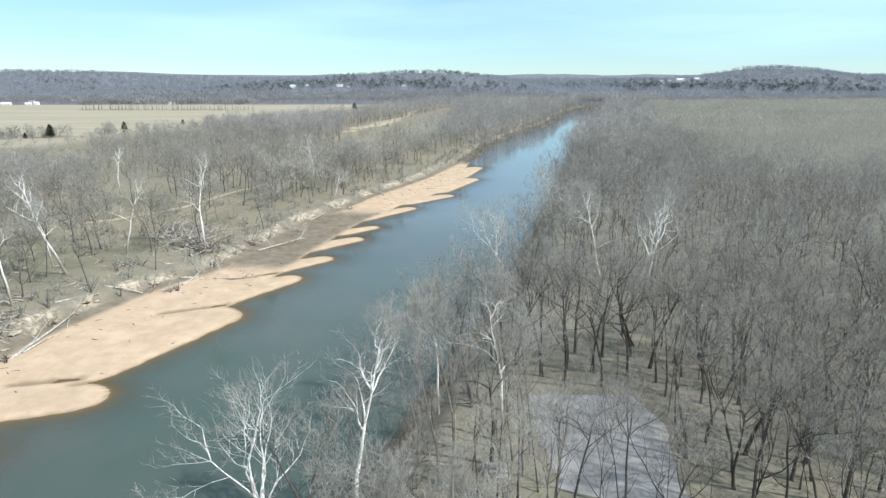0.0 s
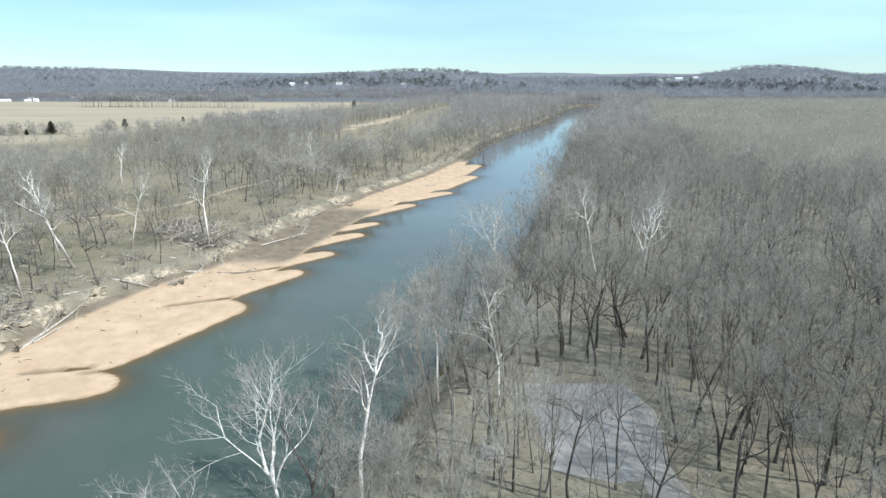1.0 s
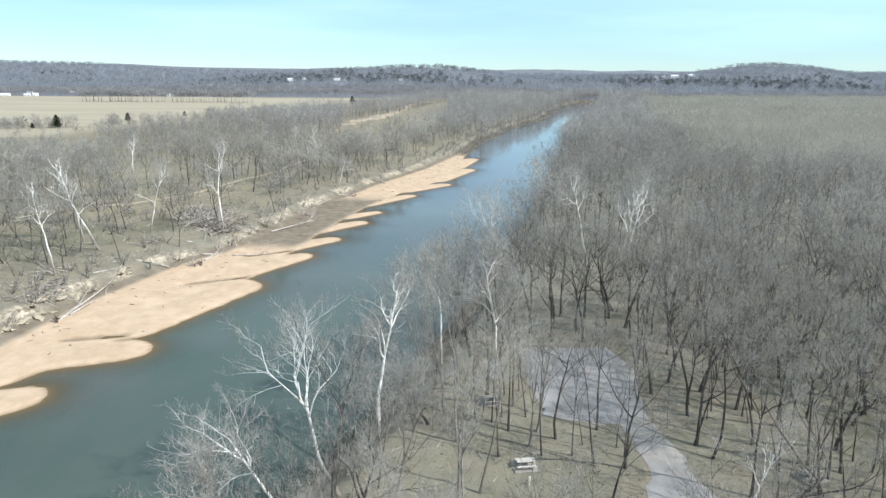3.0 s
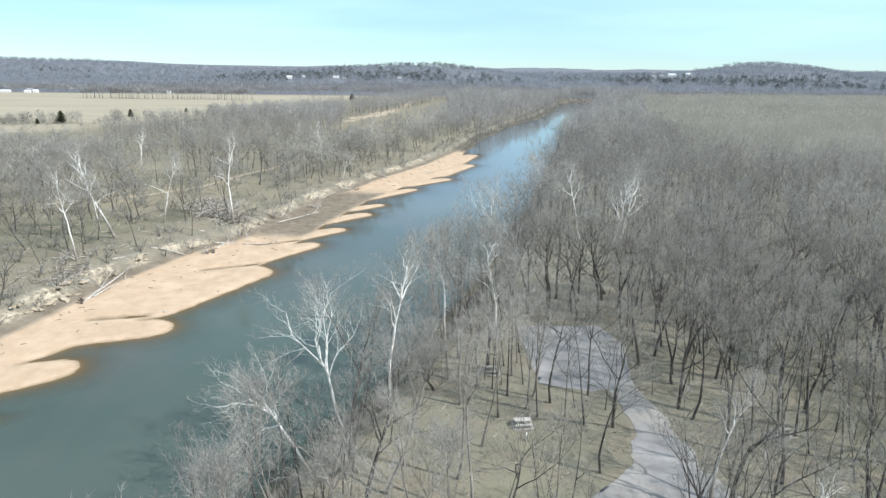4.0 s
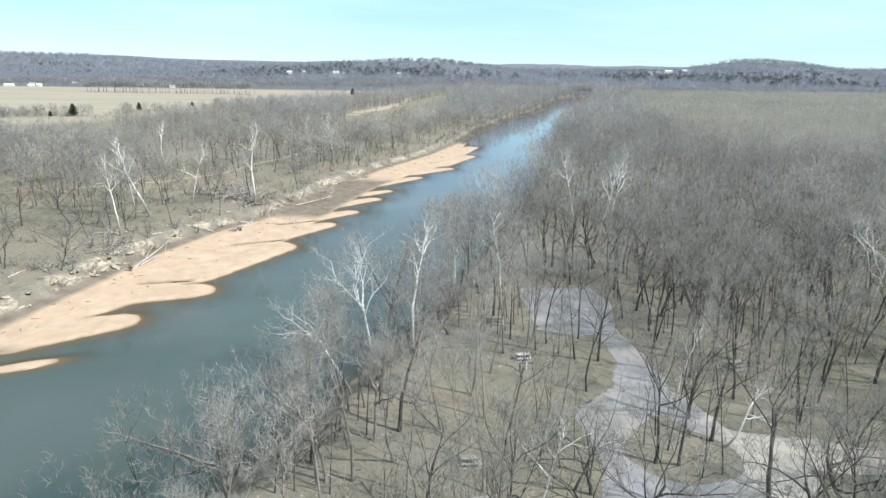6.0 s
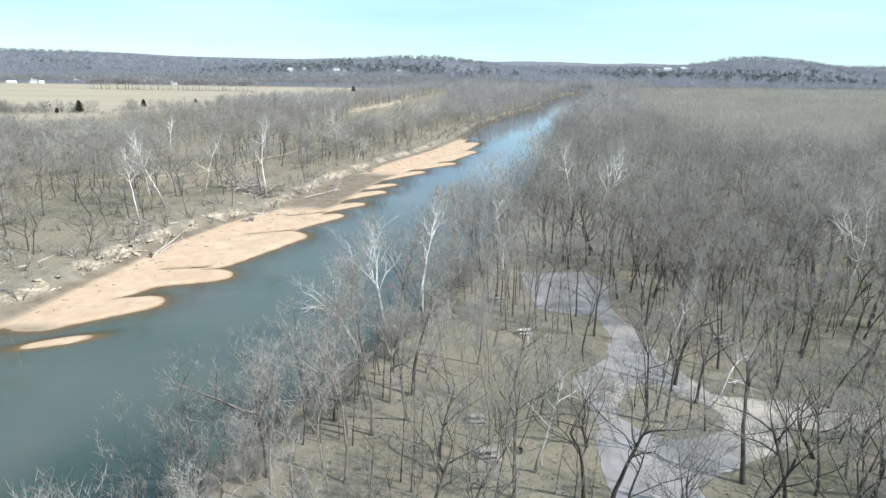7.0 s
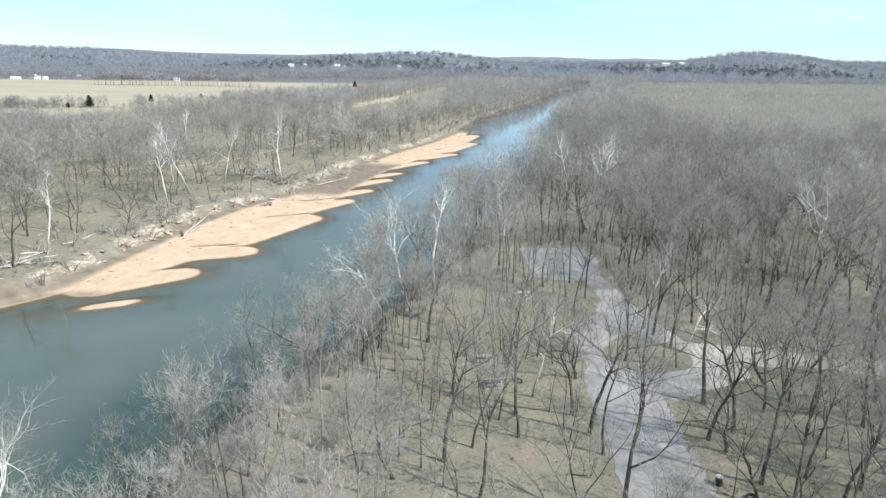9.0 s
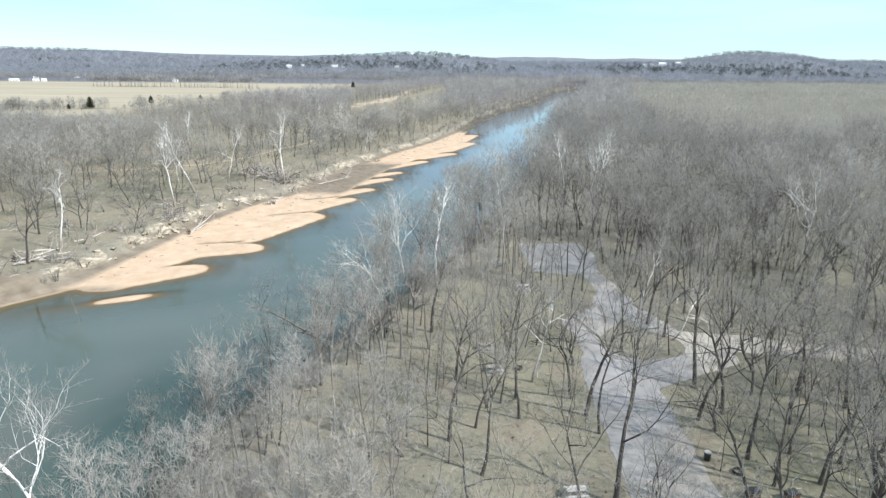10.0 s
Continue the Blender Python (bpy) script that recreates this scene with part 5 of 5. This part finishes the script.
# tangles of drift on the bank: x, y, size, pieces
PILES = [(-54.3, 132.6, 1.9, 40), (-62, 160, 5.5, 80), (-56, 156, 5.0, 70), (-69, 168, 4.8, 60), (-61, 169, 4.8, 60), (-72, 179, 4.0, 40), (-74.5, 108, 3.6, 34), (-77, 118, 3.0, 26), (-72, 102, 3.2, 30),
         (-85, 67, 3.2, 30), (-68, 141, 3.0, 26), (-50, 169, 2.6, 24), (-41, 186, 2.2, 18), (-79, 90, 2.4, 18), (-31, 219, 2.0, 16)]
for x, y, size, n in PILES:
    ob = thing("driftwood_pile", x, y, rng.uniform(0, 6.28), 0.0, "tangled pile of grey drift branches on the bank", "driftwood", "drift piles")
    for k in range(n):
        g = Geo()
        a = Vector((rng.gauss(0, 0.45) * size, rng.gauss(0, 0.45) * size, rng.uniform(0.03, 0.2) * size))
        d = Vector((rng.gauss(0.6, 0.7), rng.gauss(0, 0.7), rng.gauss(0.12, 0.32)))
        bp = bent(rng, a, d, size * rng.uniform(0.5, 1.3), 4, 0.14, 0.0)
        r = rng.uniform(0.04, 0.11) * (1.3 if size > 4 else 1)
        g.tube(bp, [r, r * 0.9, r * 0.7, r * 0.5, r * 0.2], 4)
        for _ in range(3):
            c, cd = on_line(bp, rng.uniform(0.3, 0.95))
            g.spike(c, c + Vector((rng.gauss(0.3, 0.6), rng.gauss(0, 0.6), rng.gauss(0.2, 0.4))) * size * 0.3, r * 0.4)
        part("branch", g, M_DEAD if k % 3 == 0 else M_DRIFT, ob)

# dark jam of logs where the river bends away
ob = thing("log_jam", 246, 1049, 0.15, -ground_z(246, 1049), "long dark jam of drowned logs across the far bend", "driftwood")
for k in range(46):
    a = rng.uniform(-27, 23)
    lg = log_geo(rng, rng.uniform(6, 11), rng.uniform(0.3, 0.55), 3, 0.07, rng.uniform(-0.02, 0.05))
    for v in lg.v:
        v += Vector((a, rng.uniform(-0.02, 0.02) + (k % 6) * 0.6 - 1.5, 0.1 + (k % 5) * 0.62))
    part("log", lg, M_DEAD, ob)

# pale blocks that have slumped from the cut bank
ROCKS = []
for k in range(4):
    bm = bmesh.new()
    bmesh.ops.create_icosphere(bm, subdivisions=2, radius=1.0)
    for v in bm.verts:
        q = v.co * (0.8 + 0.5 * noise.noise(v.co * 1.3 + Vector((k * 7, 0, 0))))
        q = q * (1 + 0.35 * noise.noise(v.co * 3.1 + Vector((k * 5, 3, 0))))
        v.co = Vector((q.x * 1.35, q.y * 0.85, max(q.z, -0.35) * 0.5))
    me = bpy.data.meshes.new("boulder")
    bm.to_mesh(me)
    bm.free()
    me.materials.append(M_STONE)
    ROCKS.append(me)
BANK = [(64, 1), (72, 2), (80, 2), (88, 4), (95, 7), (101, 8), (108, 6), (115, 4), (123, 2), (138, 1), (160, 1), (200, 1)]
for y0, n in BANK:
    for _ in range(n):
        y = y0 + rng.uniform(-4, 4)
        x = float(foot_x(y)) - rng.uniform(1.6, 4.8)
        s = rng.uniform(0.3, 1.0) ** 1.6 * 1.15
        ob = new("bank_boulder", ROCKS[rng.randrange(4)])
        ob.matrix_world = Matrix.Translation((x, y, ground_z(x, y) + 0.12 * s)) @ Euler((rng.uniform(-0.3, 0.3), rng.uniform(-0.3, 0.3), rng.uniform(0, 6.28))).to_matrix().to_4x4() @ Matrix.Diagonal((s, s, s, 1))
        tagged(ob, "pale slumped block at the foot of the cut bank", "boulder", "bank boulders")


def picnic_table(x, y, turn, M_CONC):
    pad = thing("concrete_pad", x, y, turn, 0.0, "pale concrete pad under a picnic table", "pad", "picnic pads")
    g = Geo()
    g.box((0, 0, 0.03), (2.5, 2.1, 0.14))
    part("slab", g, M_CONC_OLD, pad)
    ob = thing("picnic_table", x, y, turn, 0.1, "pale picnic table with two benches on its pad", "table", "picnic tables")
    for k in range(3):
        g = Geo()
        g.box((0, (k - 1) * 0.27, 0.74), (1.9, 0.25, 0.05))
        part("top_plank", g, M_CONC, ob)
    for sgn in (-1, 1):
        g = Geo()
        g.box((0, sgn * 0.72, 0.44), (1.9, 0.28, 0.05))
        part("bench", g, M_CONC, ob)
        g = Geo()
        g.box((sgn * 0.65, 0, 0.405), (0.09, 1.5, 0.08))
        g.box((sgn * 0.65, 0, 0.69), (0.09, 0.75, 0.07))
        for q in (-1, 1):
            m = Matrix.Translation((sgn * 0.65, q * 0.42, 0.34)) @ Matrix.Rotation(q * 0.5, 4, "X")
            g.box((0, 0, 0), (0.09, 0.09, 0.78), m)
        part("leg_frame", g, M_TABLE, ob, "dark leg frame")


for x, y, turn in ((8.0, 51.5, 0.1), (5.5, 65.2, 0.0), (-0.6, 26.7, 0.05), (0.1, 20.0, 0.15), (5.1, -4.9, 0.1), (36.5, 49.6, 0.4)):
    picnic_table(x, y, turn, M_CONC if y in (-4.9, 51.5) else M_CONC_OLD)


def post(x, y, h, label):
    ob = thing("post", x, y, 0.0, 0.0, label, "post", "site posts")
    g = Geo()
    g.tube([Vector((0, 0, -0.2)), Vector((0, 0, h * 0.9)), Vector((0, 0, h))], [0.07, 0.07, 0.05], 8)
    part("shaft", g, M_WHITE, ob)
    g = Geo()
    g.box((0, -0.06, h * 0.8), (0.18, 0.06, 0.22))
    part("plate", g, M_WHITE, ob)


post(5.6, -2.9, 1.2, "short white site post beside a concrete pad")
post(32.6, 45.1, 1.1, "short white site post in dry grass")
post(8.0, 48.4, 1.0, "short white site post beside a picnic pad")


def barrel(x, y):
    ob = thing("trash_barrel", x, y, 0.2, 0.0, "black steel trash barrel with a white liner beside the drive", "barrel")
    g = Geo()
    g.tube([Vector((0, 0, z)) for z in (0.0, 0.05, 0.3, 0.33, 0.6, 0.63, 0.92)], [0.3, 0.31, 0.31, 0.325, 0.31, 0.325, 0.31], 16)
    part("drum", g, M_BLACK, ob, smooth=True)
    g = Geo()
    g.tube([Vector((0, 0, z)) for z in (0.84, 0.93, 0.95, 0.9)], [0.328, 0.335, 0.31, 0.2], 16)
    part("liner", g, M_CONC, ob, "white plastic liner folded over the rim")


barrel(19.4, 0.6)


def fire_ring(x, y):
    ob = thing("fire_ring", x, y, 0.0, 0.0, "dark steel fire ring in trampled grass", "fire ring")
    g = Geo()
    for k in range(16):
        a = 2 * math.pi * k / 16
        m = Matrix.Rotation(a, 4, "Z") @ Matrix.Translation((0.5, 0, 0.14))
        g.box((0, 0, 0), (0.03, 0.21, 0.32), m)
    part("ring", g, M_BLACK, ob)
    g = Geo()
    for k in range(9):
        g.box((-0.36 + 0.09 * k, 0, 0.31), (0.015, 0.8, 0.015))
    part("grate", g, M_BLACK, ob)


fire_ring(21.6, -1.5)
fire_ring(3.2, 21.0)


def utility_box(x, y, turn):
    ob = thing("utility_box", x, y, turn, 0.0, "brown steel bin and dark hood at the edge of the drive", "utility box")
    g = Geo()
    g.box((0, 0, 0.35), (1.1, 0.8, 0.8))
    part("body", g, M_BROWN, ob)
    g = Geo()
    g.box((0, 0, 0.79), (1.2, 0.9, 0.08))
    part("lid", g, M_BLACK, ob, "dark lid")


utility_box(21.2, -5.2, 0.1)
utility_box(24.6, -5.6, 0.3)

# single evergreens at the field's edge
CEDAR = [grow_pine(700 + i, 8.5, 800, 0.5, True) for i in range(3)]
M_CEDAR = mat_bark("cedar_green", (0.085, 0.088, 0.06), (0.13, 0.132, 0.09))
CEDAR_ME = [g.mesh("crown", M_CEDAR) for g in CEDAR]
for b, y, s in ((-0.582, 452, 1.0), (-0.472, 520, 0.75), (-0.385, 590, 0.5), (-0.62, 440, 0.45), (-0.13, 900, 1.0)):
    ob = thing("cedar_tree", b * y, y, b * 40, 0.0, "dark green cedar beside a dry field", "tree", "field cedars")
    ob.scale = (s, s, s)
    part("crown", CEDAR_ME[int(y) % 3], None, ob)


def house(b, y, w, d, h, roof):
    x = b * y
    pale = roof == "pale"
    ob = thing("farm_building" if h < 3.6 else "house", x, y, -math.atan(b) * 0.4, -0.6,
               "long white farm building with a pale roof at the field edge" if h < 3.6 else "white hillside house among bare trees",
               "building", "far houses")
    g = Geo()
    g.box((0, 0, h / 2), (w, d, h))
    n = len(g.v)
    rise = d * 0.3
    g.v += [Vector((sx * w / 2, sy * d / 2, h)) for sx in (-1, 1) for sy in (-1, 1)] + [Vector((-w / 2, 0, h + rise)), Vector((w / 2, 0, h + rise))]
    g.f += [(n, n + 1, n + 4), (n + 2, n + 5, n + 3)]
    part("wall", g, M_WHITE, ob)
    for sgn in (-1, 1):
        g = Geo()
        m = Matrix.Translation((0, sgn * d / 4, h + rise / 2 + 0.15)) @ Matrix.Rotation(-sgn * math.atan2(rise, d / 2), 4, "X")
        g.box((0, 0, 0), (w + 0.8, math.hypot(rise, d / 2) + 0.8, 0.2), m)
        part("roof_slope", g, M_ROOFW if pale else M_ROOF, ob)
    for k in range(int(w // 4.5)):
        wx = -w / 2 + 2.4 + 4.5 * k
        for z in ([1.9, 4.9] if h > 5 else [1.9]):
            g = Geo()
            g.box((wx, -d / 2 - 0.03, z), (1.1, 0.1, 1.4))
            win = part("window", g, M_ROOF, ob)
            g = Geo()
            g.box((wx, -d / 2 - 0.09, z), (0.9, 0.06, 1.2))
            part("pane", g, M_GLASS, win)


for row in HOUSES:
    house(*row)

# dry tufts, fallen leaves and twigs on the flat by the drive
gr = np.random.RandomState(33)
tuft_v, tuft_f = [], []
tx, ty = gr.uniform(-40, 70, 26000), gr.uniform(-45, 90, 26000)
ok = (tx - right_x(ty) > 3) & (gravel_d(tx, ty) > 0.1) & (waves(tx, ty, 11, 91) + gr.uniform(-0.8, 0.8, 26000) > 0.0)
tx, ty = tx[ok], ty[ok]
tz = land(tx, ty)[0]
n = len(tx)
az, size = gr.uniform(0, 6.28, n), gr.uniform(0.1, 0.34, n)
lift = gr.uniform(0.02, 0.16, n)
base = np.stack([tx, ty, tz + 0.012], -1)
side = np.stack([np.cos(az) * size, np.sin(az) * size, 0 * az], -1)
ahead = np.stack([-np.sin(az) * size * gr.uniform(0.3, 1.6, n), np.cos(az) * size * gr.uniform(0.3, 1.6, n), lift], -1)
tuft_v = np.stack([base - side * 0.5, base + side * 0.5, base + ahead], 1).reshape(-1, 3)
tuft_f = np.arange(3 * n).reshape(-1, 3)
tufts = big_mesh("ground_litter", tuft_v, tuft_f, M_LITTER, {"tint": np.repeat(gr.uniform(0, 1, n), 3)})
tagged(tufts, "dry grass tufts and fallen leaves on the riverside flat", "litter", kind="stuff")

# fallen boughs and sticks under the trees
g = Geo()
rng = random.Random(52)
for i in range(2600):
    x, y = rng.uniform(-34, 66), rng.uniform(-40, 88)
    far = i >= 1500
    if far:
        y = rng.uniform(52, 270)
        x = float(foot_x(y)) - 6 - 60 * rng.random() ** 1.3
    elif x - float(right_x(y)) < 3 or float(gravel_d(np.array(x), np.array(y))) < 0.3:
        continue
    a, h = Vector((x, y, ground_z(x, y) + 0.05)), rng.uniform(0, 6.28)
    d = Vector((math.cos(h), math.sin(h), rng.uniform(0.0, 0.16)))
    bp = bent(rng, a, d, rng.uniform(0.6, 1.4) * (3.0 if rng.random() < 0.12 else 1.0) * (1.9 if far else 1.0), 3, 0.18, -0.02)
    r = rng.uniform(0.02, 0.055) * (1.5 if far else 1.0)
    g.tube(bp, [r, r * 0.9, r * 0.6, r * 0.3], 3)
    if rng.random() < 0.5:
        q, qd = on_line(bp, rng.uniform(0.3, 0.8))
        g.spike(q, q + (qd + Vector((rng.gauss(0, 0.7), rng.gauss(0, 0.7), 0.25))) * rng.uniform(0.3, 0.9), r * 0.6)
boughs = new("fallen_sticks", g.mesh("fallen_sticks", M_DRIFT))
tagged(boughs, "fallen grey boughs and sticks in dry winter grass", "sticks", kind="stuff")
